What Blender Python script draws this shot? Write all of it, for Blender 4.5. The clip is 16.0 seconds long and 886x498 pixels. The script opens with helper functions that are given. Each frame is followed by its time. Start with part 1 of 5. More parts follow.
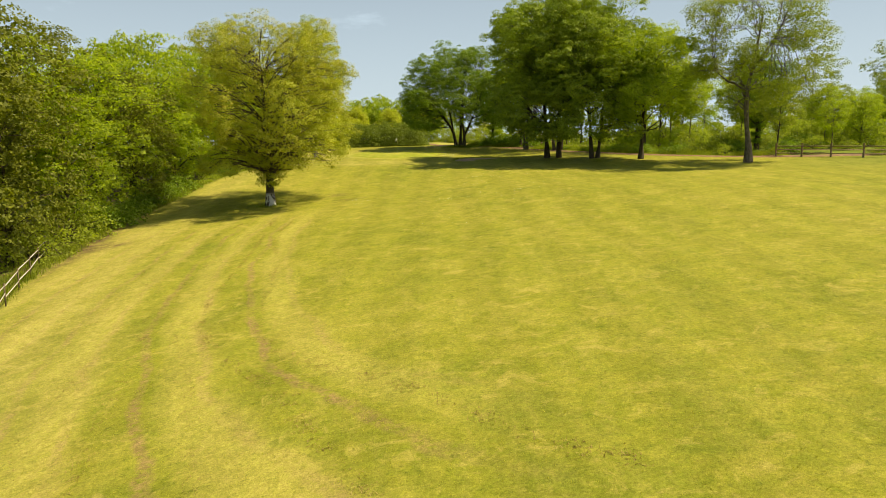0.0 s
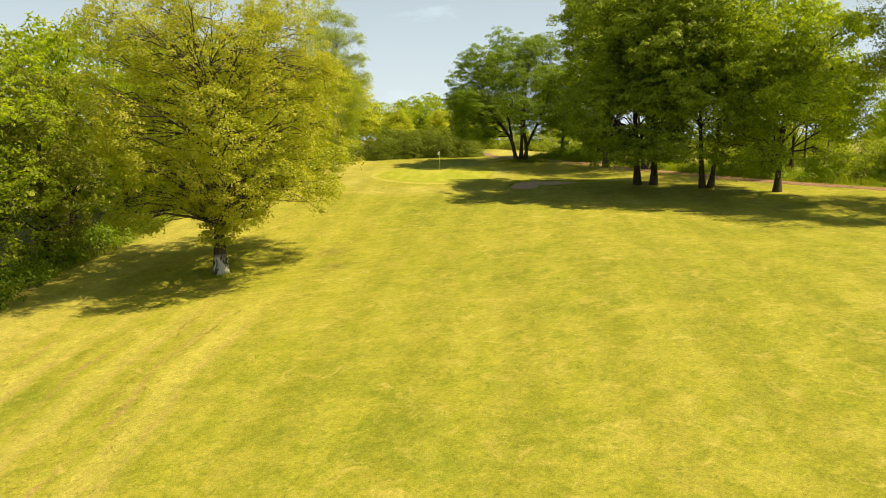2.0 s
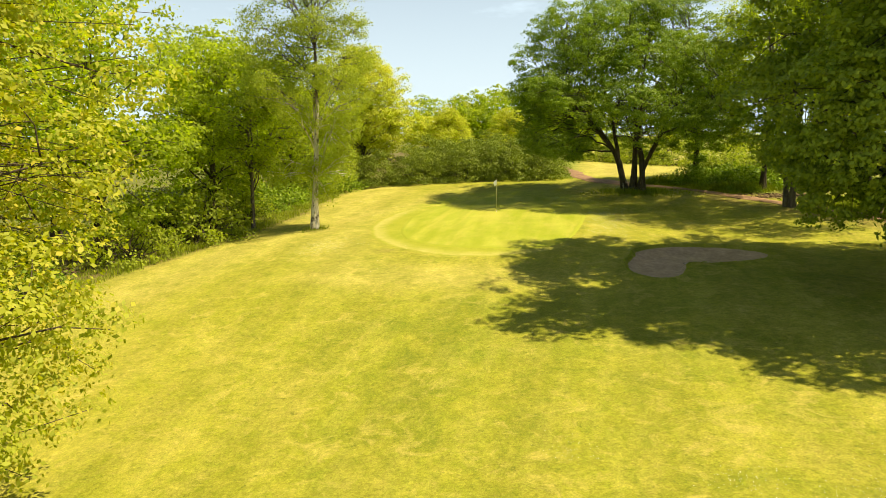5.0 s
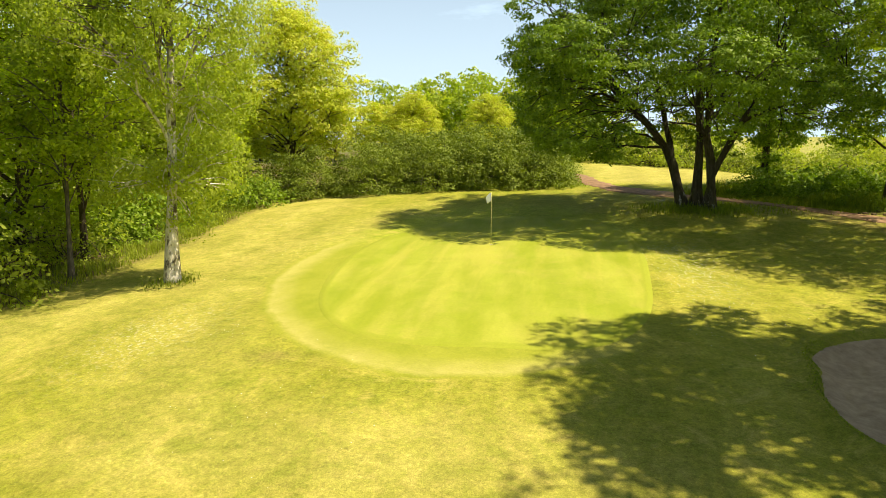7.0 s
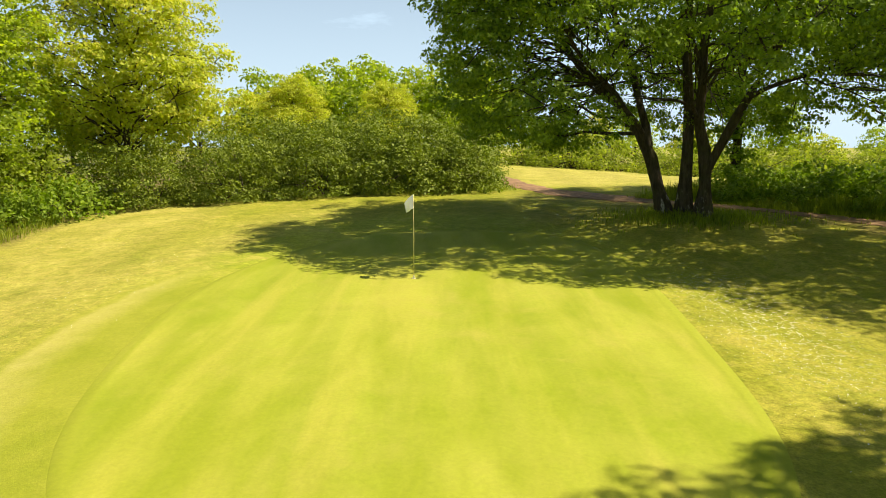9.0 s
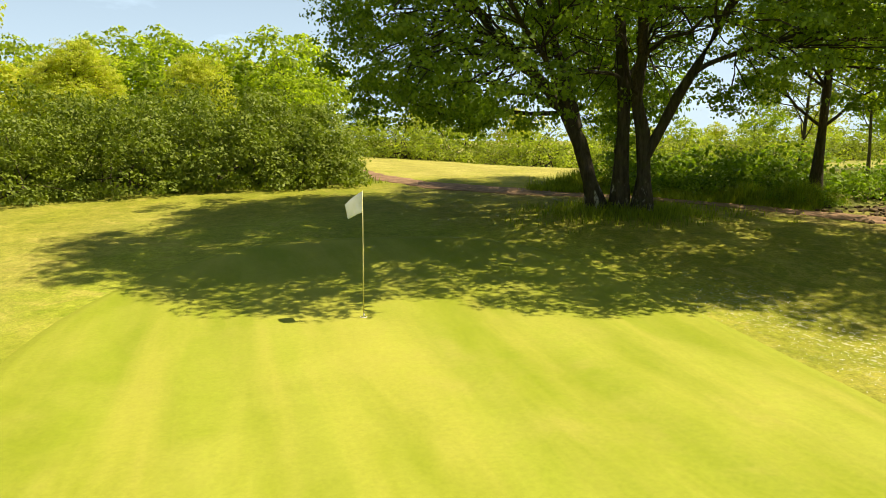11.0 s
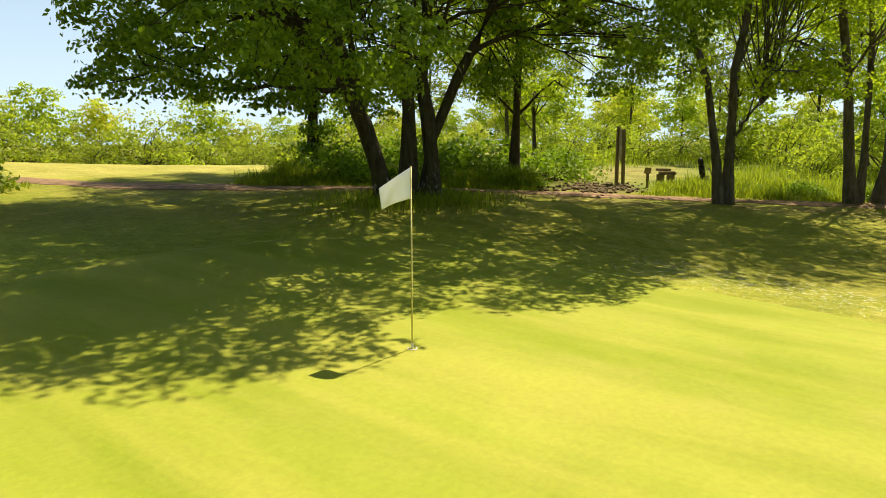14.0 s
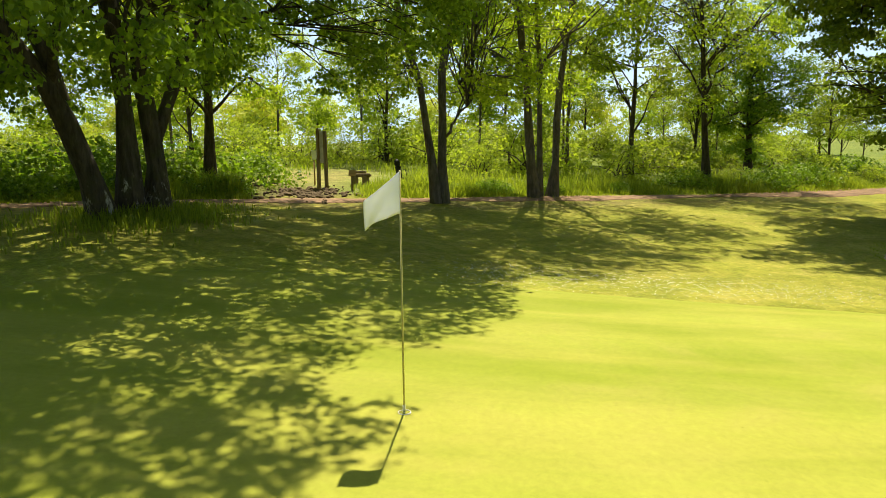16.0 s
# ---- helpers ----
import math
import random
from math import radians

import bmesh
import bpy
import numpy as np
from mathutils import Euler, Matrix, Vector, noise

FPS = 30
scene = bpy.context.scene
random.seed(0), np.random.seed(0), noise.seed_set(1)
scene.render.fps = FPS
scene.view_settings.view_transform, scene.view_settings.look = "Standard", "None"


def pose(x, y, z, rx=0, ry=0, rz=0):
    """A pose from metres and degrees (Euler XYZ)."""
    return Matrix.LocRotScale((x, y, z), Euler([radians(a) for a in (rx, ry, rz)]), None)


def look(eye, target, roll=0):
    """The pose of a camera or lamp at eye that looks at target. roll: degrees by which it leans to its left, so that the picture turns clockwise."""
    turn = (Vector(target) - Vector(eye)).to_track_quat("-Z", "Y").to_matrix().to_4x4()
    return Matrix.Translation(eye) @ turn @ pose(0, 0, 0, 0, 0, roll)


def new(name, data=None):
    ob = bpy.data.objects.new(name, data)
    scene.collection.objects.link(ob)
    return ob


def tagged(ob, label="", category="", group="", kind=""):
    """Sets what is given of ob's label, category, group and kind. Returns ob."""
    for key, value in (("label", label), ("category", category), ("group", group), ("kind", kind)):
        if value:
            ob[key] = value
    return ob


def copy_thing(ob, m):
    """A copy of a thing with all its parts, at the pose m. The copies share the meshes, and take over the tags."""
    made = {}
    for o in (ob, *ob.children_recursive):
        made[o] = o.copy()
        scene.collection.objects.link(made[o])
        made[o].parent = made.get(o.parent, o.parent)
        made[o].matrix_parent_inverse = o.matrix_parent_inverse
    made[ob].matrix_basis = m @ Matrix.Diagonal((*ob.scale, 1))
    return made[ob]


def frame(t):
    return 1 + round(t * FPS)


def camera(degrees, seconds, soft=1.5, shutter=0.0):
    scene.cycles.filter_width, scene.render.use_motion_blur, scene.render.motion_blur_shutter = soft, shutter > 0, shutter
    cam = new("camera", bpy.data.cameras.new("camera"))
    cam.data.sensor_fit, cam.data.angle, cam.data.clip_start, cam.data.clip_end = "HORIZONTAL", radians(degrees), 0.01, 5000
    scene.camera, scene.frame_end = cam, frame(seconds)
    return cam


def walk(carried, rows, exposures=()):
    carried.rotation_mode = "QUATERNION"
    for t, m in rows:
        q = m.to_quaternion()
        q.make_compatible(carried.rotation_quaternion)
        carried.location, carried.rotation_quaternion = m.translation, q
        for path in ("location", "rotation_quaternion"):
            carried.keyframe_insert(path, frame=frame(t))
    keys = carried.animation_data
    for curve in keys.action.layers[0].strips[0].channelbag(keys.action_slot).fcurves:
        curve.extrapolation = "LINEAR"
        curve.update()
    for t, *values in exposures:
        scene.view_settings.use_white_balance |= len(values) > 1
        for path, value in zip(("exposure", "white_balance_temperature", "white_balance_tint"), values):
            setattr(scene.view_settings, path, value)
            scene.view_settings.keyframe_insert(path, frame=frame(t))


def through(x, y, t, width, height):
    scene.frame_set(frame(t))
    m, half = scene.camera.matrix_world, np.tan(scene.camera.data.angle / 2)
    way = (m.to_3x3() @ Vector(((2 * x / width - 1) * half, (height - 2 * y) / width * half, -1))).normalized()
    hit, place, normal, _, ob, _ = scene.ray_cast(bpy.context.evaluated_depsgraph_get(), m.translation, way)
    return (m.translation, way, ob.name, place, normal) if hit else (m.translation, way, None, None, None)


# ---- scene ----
cam = camera(63.64, 16.0, soft=0.75)
ROWS = [
    (0.0, -0.000, -0.000, 0.810, 0.00, -8.13, 0.14),
    (0.5, 0.528, 5.576, 1.488, 0.86, -8.25, 0.09),
    (1.0, 0.953, 11.282, 2.164, 1.97, -8.41, 0.03),
    (1.5, 1.315, 17.121, 2.774, 3.65, -8.56, -0.04),
    (2.0, 1.573, 22.954, 3.436, 5.47, -8.71, -0.08),
    (2.5, 1.824, 28.754, 3.963, 7.37, -8.76, -0.01),
    (3.0, 2.032, 34.283, 4.424, 9.33, -8.83, 0.11),
    (3.5, 2.083, 39.638, 4.822, 11.26, -8.85, 0.28),
    (4.0, 1.811, 44.877, 5.145, 12.72, -8.91, 0.39),
    (6.5, -3.395, 71.775, 4.557, 9.94, -8.98, 0.27),
    (7.0, -3.887, 75.485, 4.330, 9.28, -8.85, 0.20),
    (7.5, -4.308, 78.772, 4.136, 7.86, -8.73, 0.07),
    (8.0, -4.720, 81.587, 3.869, 6.20, -8.48, 0.06),
    (8.5, -5.186, 84.068, 3.566, 3.74, -8.26, 0.02),
    (9.0, -5.761, 86.322, 3.333, 0.40, -8.14, -0.10),
    (11.5, -9.619, 93.679, 2.908, -21.67, -8.73, -0.32),
    (12.0, -10.415, 94.727, 2.784, -26.87, -8.68, -0.24),
    (12.5, -11.110, 95.865, 2.666, -32.75, -8.65, -0.17),
    (13.0, -11.966, 96.817, 2.573, -39.44, -8.59, -0.19),
    (13.5, -12.589, 97.979, 2.481, -46.57, -8.46, -0.08),
    (14.0, -13.073, 99.211, 2.395, -53.77, -8.29, 0.06),
    (14.5, -13.661, 100.332, 2.354, -60.93, -8.26, 0.22),
    (15.0, -13.854, 101.407, 2.359, -68.73, -8.26, 0.36),
    (15.5, -13.490, 102.454, 2.349, -76.60, -8.22, 0.47),
    (16.0, -12.695, 103.458, 2.340, -84.73, -8.12, 0.63),
]
EXPOSURES = [(0.0, 0.38, 7550, 13), (2.5, 0.68, 8000, 14), (4.0, 0.79, 7950, 13), (6.5, 0.84, 7150, 12), (9.0, 0.69, 6950, 12), (12.5, 0.71, 7000, 12), (16.0, 0.80, 6550, 12)]
walk(cam, [(t, pose(x, y, z, 90 + pitch, roll, yaw)) for t, x, y, z, yaw, pitch, roll in ROWS], EXPOSURES)

# ---- daylight ----
SUN_HEIGHT = radians(58.5)
world = bpy.data.worlds.new("sky")
scene.world = world
world.use_nodes = True
wn = world.node_tree.nodes
sky = wn.new("ShaderNodeTexSky")
sky.sky_type, sky.sun_disc, sky.sun_elevation, sky.sun_rotation = "NISHITA", False, SUN_HEIGHT, radians(90)
sky.air_density, sky.dust_density, sky.ozone_density = 1.0, 1.2, 1.0
wn["Background"].inputs["Strength"].default_value = 0.046
# thin scattered clouds over the clear sky
way = wn.new("ShaderNodeTexCoord")
flat = wn.new("ShaderNodeMapping")
flat.inputs["Scale"].default_value = (1.6, 1.6, 6.5)
puffs = wn.new("ShaderNodeTexNoise")
puffs.inputs["Scale"].default_value, puffs.inputs["Detail"].default_value, puffs.inputs["Roughness"].default_value = 2.6, 6, 0.6
thin = wn.new("ShaderNodeValToRGB")
thin.color_ramp.elements[0].position, thin.color_ramp.elements[1].position = 0.60, 0.80
veil = wn.new("ShaderNodeMix")
veil.data_type, veil.clamp_factor = "RGBA", True
veil.inputs[7].default_value = (12.0, 16.4, 20.4, 1)
part_z = wn.new("ShaderNodeSeparateXYZ")
low = wn.new("ShaderNodeMapRange")
low.inputs["From Min"].default_value, low.inputs["From Max"].default_value = 0.0, 0.45
low.inputs["To Min"].default_value, low.inputs["To Max"].default_value = 0.7, 0.1
gather = wn.new("ShaderNodeMath")
gather.operation = "MULTIPLY_ADD"
gather.inputs[1].default_value = 0.35
for src, dst in ((way.outputs["Generated"], flat.inputs["Vector"]), (flat.outputs["Vector"], puffs.inputs["Vector"]), (way.outputs["Generated"], part_z.inputs[0]), (part_z.outputs[2], low.inputs["Value"]),
                 (puffs.outputs["Fac"], thin.inputs["Fac"]), (thin.outputs["Color"], gather.inputs[0]), (low.outputs["Result"], gather.inputs[2]),
                 (gather.outputs[0], veil.inputs[0]), (sky.outputs["Color"], veil.inputs[6]), (veil.outputs[2], wn["Background"].inputs["Color"])):
    world.node_tree.links.new(src, dst)
sun = new("sun", bpy.data.lights.new("sun", "SUN"))
sun.data.energy, sun.data.angle, sun.data.color = 5.0, radians(0.55), (1.0, 0.905, 0.67)
sun.matrix_world = look((0, 0, 60), (-math.cos(SUN_HEIGHT), 0, 60 - math.sin(SUN_HEIGHT)))


# ---- materials ----
class Nodes:
    """A short way to write node materials."""

    def __init__(self, name):
        self.mat = bpy.data.materials.new(name)
        self.mat.use_nodes = True
        self.tree = self.mat.node_tree
        self.bsdf = self.tree.nodes["Principled BSDF"]
        self.out = self.tree.nodes["Material Output"]
        self.coords = self.tree.nodes.new("ShaderNodeTexCoord").outputs["Object"]

    def put(self, socket, value):
        if isinstance(value, bpy.types.NodeSocket):
            self.tree.links.new(value, socket)
        elif isinstance(value, (tuple, list)) and len(value) == 3 and socket.type == "RGBA":
            socket.default_value = (*value, 1)
        else:
            socket.default_value = value

    def noise(self, scale, detail=3, rough=0.55, stretch=None, distort=0.0):
        n = self.tree.nodes.new("ShaderNodeTexNoise")
        n.inputs["Scale"].default_value, n.inputs["Detail"].default_value = scale, detail
        n.inputs["Roughness"].default_value, n.inputs["Distortion"].default_value = rough, distort
        src = self.coords
        if stretch:
            m = self.tree.nodes.new("ShaderNodeMapping")
            m.inputs["Scale"].default_value = stretch
            self.put(m.inputs["Vector"], src)
            src = m.outputs["Vector"]
        self.put(n.inputs["Vector"], src)
        return n.outputs["Fac"]

    def ramp(self, fac, *stops):
        n = self.tree.nodes.new("ShaderNodeValToRGB")
        e = n.color_ramp.elements
        while len(e) < len(stops):
            e.new(0.5)
        for el, (pos, col) in zip(e, stops):
            el.position = pos
            el.color = (*col, 1) if isinstance(col, tuple) else (col, col, col, 1)
        self.put(n.inputs["Fac"], fac)
        return n.outputs["Color"]

    def mix(self, fac, a, b, kind="MIX"):
        n = self.tree.nodes.new("ShaderNodeMix")
        n.data_type, n.blend_type = "RGBA", kind
        self.put(n.inputs[0], fac), self.put(n.inputs[6], a), self.put(n.inputs[7], b)
        return n.outputs[2]

    def maths(self, op, a, b=0.0, c=0.0):
        n = self.tree.nodes.new("ShaderNodeMath")
        n.operation = op
        self.put(n.inputs[0], a), self.put(n.inputs[1], b), self.put(n.inputs[2], c)
        return n.outputs[0]

    def attribute(self, name):
        n = self.tree.nodes.new("ShaderNodeAttribute")
        n.attribute_name = name
        return n.outputs["Fac"]

    def island(self):
        return self.tree.nodes.new("ShaderNodeNewGeometry").outputs["Random Per Island"]

    def each(self):
        return self.tree.nodes.new("ShaderNodeObjectInfo").outputs["Random"]

    def xyz(self):
        n = self.tree.nodes.new("ShaderNodeSeparateXYZ")
        self.put(n.inputs[0], self.coords)
        return n.outputs[0], n.outputs[1], n.outputs[2]

    def bump(self, height, strength=0.5, distance=0.02):
        n = self.tree.nodes.new("ShaderNodeBump")
        n.inputs["Strength"].default_value, n.inputs["Distance"].default_value = strength, distance
        self.put(n.inputs["Height"], height)
        self.put(self.bsdf.inputs["Normal"], n.outputs["Normal"])

    def done(self, color, rough=0.8, metal=0.0, spec=0.3):
        self.put(self.bsdf.inputs["Base Color"], color)
        self.put(self.bsdf.inputs["Roughness"], rough)
        self.put(self.bsdf.inputs["Metallic"], metal)
        self.bsdf.inputs["Specular IOR Level"].default_value = spec
        return self.mat


def grass_material():
    n = Nodes("mown_grass")
    x, y, _ = n.xyz()
    big = n.noise(0.07, 3, 0.6)
    patch = n.noise(0.5, 5, 0.7, distort=0.5)
    streak = n.noise(1.0, 5, 0.65, stretch=(1.3, 0.22, 1))
    fine = n.noise(7.0, 6, 0.8, distort=0.6)
    tiny = n.noise(34.0, 5, 0.85)
    col = n.ramp(n.mix(0.6, big, patch), (0.34, (0.16, 0.19, 0.0176)), (0.5, (0.229, 0.238, 0.0243)), (0.64, (0.297, 0.283, 0.044)))
    col = n.mix(n.ramp(streak, (0.45, 0.0), (0.7, 0.38)), col, (0.339, 0.32, 0.0606))
    clover = n.ramp(n.noise(1.6, 5, 0.75), (0.58, 0.0), (0.68, 0.45))
    col = n.mix(clover, col, (0.129, 0.165, 0.0111))
    # rings left by the mower, round a point on the fairway
    dx, dy = n.maths("SUBTRACT", x, 6.0), n.maths("MULTIPLY", n.maths("SUBTRACT", y, 52.0), 0.44)
    dist = n.maths("SQRT", n.maths("ADD", n.maths("MULTIPLY", dx, dx), n.maths("MULTIPLY", dy, dy)))
    wob = n.maths("ADD", n.maths("ADD", dist, n.maths("MULTIPLY", n.noise(0.2, 2), 1.2)), n.maths("MULTIPLY", n.noise(1.4, 4), 0.3))
    ring = n.maths("SINE", n.maths("MULTIPLY", wob, 3.9))
    near = n.ramp(n.maths("MULTIPLY", dist, 0.02), (0.29, 0.0), (0.325, 1.0), (0.56, 1.0), (0.68, 0.0))
    near = n.maths("MULTIPLY", near, n.attribute("lines"))
    ringed = n.maths("MULTIPLY", n.ramp(n.maths("ADD", n.maths("MULTIPLY", ring, 0.5), 0.5), (0.86, 0.0), (0.985, 1.0)), near)
    ringed = n.maths("MULTIPLY", ringed, n.ramp(n.noise(4.0, 5, 0.8), (0.40, 0.0), (0.52, 1.0)))
    ringed = n.maths("MULTIPLY", ringed, n.ramp(n.noise(0.3, 2), (0.36, 0.25), (0.6, 1.0)))
    col = n.mix(n.maths("MULTIPLY", ringed, 0.9), col, (0.26, 0.185, 0.07))
    swath = n.maths("MULTIPLY", n.ramp(n.maths("ADD", n.maths("MULTIPLY", n.maths("SINE", n.maths("MULTIPLY", wob, 1.95)), 0.5), 0.5), (0.4, 0.0), (0.9, 0.5)), near)
    col = n.mix(swath, col, (0.409, 0.37, 0.0826))
    speck = n.ramp(n.noise(4.5, 2, 0.5), (0.66, 0.0), (0.72, 0.55))
    col = n.mix(speck, col, (0.127, 0.15, 0.0184))
    rough = n.attribute("rough")
    col = n.mix(rough, col, n.ramp(patch, (0.3, (0.0916, 0.14, 0.0154)), (0.7, (0.183, 0.22, 0.0331))))
    col = n.mix(n.attribute("apron"), col, n.ramp(patch, (0.3, (0.229, 0.278, 0.0198)), (0.7, (0.316, 0.335, 0.044))))
    dry = n.attribute("dry")
    col = n.mix(n.maths("MULTIPLY", dry, n.ramp(patch, (0.3, 0.3), (0.6, 1.0))), col, (0.394, 0.35, 0.0995))
    litter = n.maths("MULTIPLY", n.attribute("litter"), n.ramp(n.noise(0.9, 4, 0.7), (0.33, 0.0), (0.55, 1.0)))
    col = n.mix(litter, col, n.ramp(fine, (0.3, (0.0504, 0.035, 0.0198)), (0.7, (0.183, 0.125, 0.0661))))
    col = n.mix(0.9, col, n.ramp(n.noise(1.4, 5, 0.7, distort=0.3), (0.3, 0.9), (0.5, 1.0), (0.7, 1.1)), "MULTIPLY")
    band = n.maths("SINE", n.maths("ADD", n.maths("MULTIPLY", x, 1.75), n.maths("MULTIPLY", n.noise(0.12, 2), 3.0)))
    col = n.mix(n.maths("SUBTRACT", 1.0, rough), col, n.mix(1.0, col, n.ramp(n.maths("ADD", n.maths("MULTIPLY", band, 0.5), 0.5), (0.25, 0.955), (0.75, 1.045)), "MULTIPLY"))
    col = n.mix(0.5, col, n.ramp(fine, (0.28, 0.42), (0.5, 1.0), (0.74, 1.65)), "MULTIPLY")
    tuft = n.noise(2.6, 5, 0.72, distort=0.8)
    col = n.mix(0.75, col, n.ramp(tuft, (0.3, (0.70, 0.80, 0.62)), (0.5, (1.0, 1.0, 1.0)), (0.7, (1.28, 1.18, 1.5))), "MULTIPLY")
    straw = n.maths("MULTIPLY", n.ramp(n.noise(0.85, 6, 0.78, distort=1.0), (0.54, 0.0), (0.66, 0.6)), n.maths("SUBTRACT", 1.0, rough))
    col = n.mix(straw, col, (0.43, 0.365, 0.09))
    # the collar mown round the green, with a thin pale strip
    gx, gy = n.maths("ADD", x, 6.45), n.maths("SUBTRACT", y, 101.4)
    span = n.maths("SQRT", n.maths("ADD", n.maths("MULTIPLY", gx, gx), n.maths("MULTIPLY", gy, gy)))
    ex, ey = n.maths("MULTIPLY", gx, 1 / 5.4), n.maths("MULTIPLY", gy, 1 / 9.6)
    ratio = n.maths("SQRT", n.maths("ADD", n.maths("MULTIPLY", ex, ex), n.maths("MULTIPLY", ey, ey)))
    out = n.maths("SUBTRACT", span, n.maths("DIVIDE", span, ratio))
    out = n.maths("ADD", out, n.maths("MULTIPLY", n.maths("SUBTRACT", n.noise(0.5, 3, 0.6), 0.5), 0.5))
    out = n.maths("MULTIPLY", n.maths("ADD", out, n.maths("MULTIPLY", n.maths("SUBTRACT", n.noise(2.5, 4, 0.7), 0.5), 0.35)), 0.25)
    side = n.attribute("collar")
    shorn = n.maths("MULTIPLY", side, n.ramp(out, (0.46, 0.85), (0.56, 0.0)))
    col = n.mix(shorn, col, n.ramp(patch, (0.3, (0.225, 0.262, 0.022)), (0.7, (0.295, 0.31, 0.039))))
    strip = n.maths("MULTIPLY", side, n.ramp(out, (0.22, 0.0), (0.36, 0.5), (0.44, 0.75), (0.5, 0.0)))
    strip = n.maths("MULTIPLY", strip, n.ramp(n.noise(0.8, 4, 0.7), (0.3, 0.35), (0.6, 1.0)))
    col = n.mix(strip, col, (0.43, 0.385, 0.12))
    calm = n.maths("SUBTRACT", 1.0, n.maths("MULTIPLY", shorn, 0.6))
    col = n.mix(n.maths("MULTIPLY", calm, 0.42), col, n.ramp(tiny, (0.3, 0.3), (0.5, 1.0), (0.7, 1.8)), "MULTIPLY")
    col = n.mix(n.maths("MULTIPLY", calm, 0.52), col, n.ramp(n.noise(15.0, 4, 0.8), (0.3, 0.55), (0.5, 1.0), (0.7, 1.45)), "MULTIPLY")
    daisies = n.maths("MULTIPLY", n.attribute("daisies"), n.ramp(n.noise(9.0, 3, 0.6), (0.57, 0.0), (0.63, 0.8)))
    col = n.mix(daisies, col, (0.55, 0.54, 0.42))
    n.bump(n.mix(0.45, fine, tiny), 0.5, 0.05)
    return n.done(col, 0.9, spec=0.12)


def green_material():
    n = Nodes("putting_turf")
    x, y, _ = n.xyz()
    patch = n.noise(0.35, 3, 0.6, distort=0.6)
    col = n.ramp(patch, (0.3, (0.229, 0.278, 0.0198)), (0.7, (0.316, 0.335, 0.044)))
    stripe = n.ramp(n.maths("ADD", n.maths("MULTIPLY", n.maths("SINE", n.maths("MULTIPLY", n.maths("ADD", x, n.maths("MULTIPLY", y, 0.12)), 4.6)), 0.5), 0.5), (0.2, 0.965), (0.8, 1.03))
    col = n.mix(1.0, col, stripe, "MULTIPLY")
    # passes of the mower, and thin straw-coloured turf between them
    passes = n.noise(1.0, 4, 0.6, stretch=(1.15, 0.1, 1), distort=0.3)
    col = n.mix(n.ramp(passes, (0.44, 0.0), (0.64, 0.55)), col, (0.385, 0.365, 0.06))
    worn = n.maths("MULTIPLY", n.ramp(n.noise(0.8, 5, 0.72, distort=0.4), (0.47, 0.0), (0.66, 0.45)), n.ramp(n.noise(0.16, 2), (0.38, 0.2), (0.6, 1.0)))
    col = n.mix(worn, col, (0.35, 0.32, 0.065))
    lush = n.ramp(n.noise(1.0, 4, 0.65, stretch=(0.6, 0.16, 1)), (0.46, 0.0), (0.66, 0.7))
    col = n.mix(lush, col, (0.205, 0.255, 0.011))
    edge = n.attribute("edge")
    col = n.mix(n.maths("MULTIPLY", edge, 0.8), col, (0.255, 0.287, 0.027))
    col = n.mix(0.5, col, n.ramp(n.noise(14, 5, 0.8), (0.25, 0.75), (0.5, 1.0), (0.75, 1.25)), "MULTIPLY")
    tiny = n.noise(120, 3, 0.8)
    col = n.mix(0.4, col, n.ramp(tiny, (0.25, 0.75), (0.5, 1.0), (0.75, 1.25)), "MULTIPLY")
    n.bump(tiny, 0.3, 0.008)
    return n.done(col, 0.85, spec=0.15)


def leaf_material(name, dark, light, through, old=None, rough=0.5, glow=0.48):
    n = Nodes(name)
    r = n.island()
    patch = n.mix(0.45, n.noise(0.3, 3, 0.6), n.noise(1.6, 3, 0.6))
    col = n.ramp(n.mix(0.66, r, patch), (0.22, dark), (0.78, light))
    if old:
        col = n.mix(n.ramp(n.mix(0.6, r, n.noise(0.22, 3)), (0.52, 0.0), (0.66, 0.8)), col, old)
    n.done(col, rough, spec=0.14)
    tr = n.tree.nodes.new("ShaderNodeBsdfTranslucent")
    n.put(tr.inputs["Color"], n.mix(1.0, col, through, "MULTIPLY"))
    add = n.tree.nodes.new("ShaderNodeMixShader")
    add.inputs[0].default_value = glow
    n.tree.links.new(n.bsdf.outputs[0], add.inputs[1])
    n.tree.links.new(tr.outputs[0], add.inputs[2])
    n.tree.links.new(add.outputs[0], n.out.inputs["Surface"])
    return n.mat


def bark_material(name, dark, light, patches=None, low=0.0, lots=0.44):
    n = Nodes(name)
    grain = n.noise(9.0, 5, 0.7, stretch=(1, 1, 0.22))
    col = n.ramp(grain, (0.3, dark), (0.7, light))
    col = n.mix(n.ramp(n.noise(2.2, 4), (0.5, 0.0), (0.68, 0.55)), col, (0.07, 0.075, 0.028))
    if patches:
        spots = n.ramp(n.noise(3.4, 5, 0.75, stretch=(1, 1, 0.5)), (lots, 0.0), (lots + 0.08, 1.0))
        if low:
            _, _, z = n.xyz()
            spots = n.maths("MULTIPLY", spots, n.ramp(n.maths("MULTIPLY", z, 1.0 / low), (0.8, 1.0), (1.0, 0.0)))
        col = n.mix(spots, col, patches)
    n.bump(grain, 1.0, 0.06)
    return n.done(col, 0.9, spec=0.2)


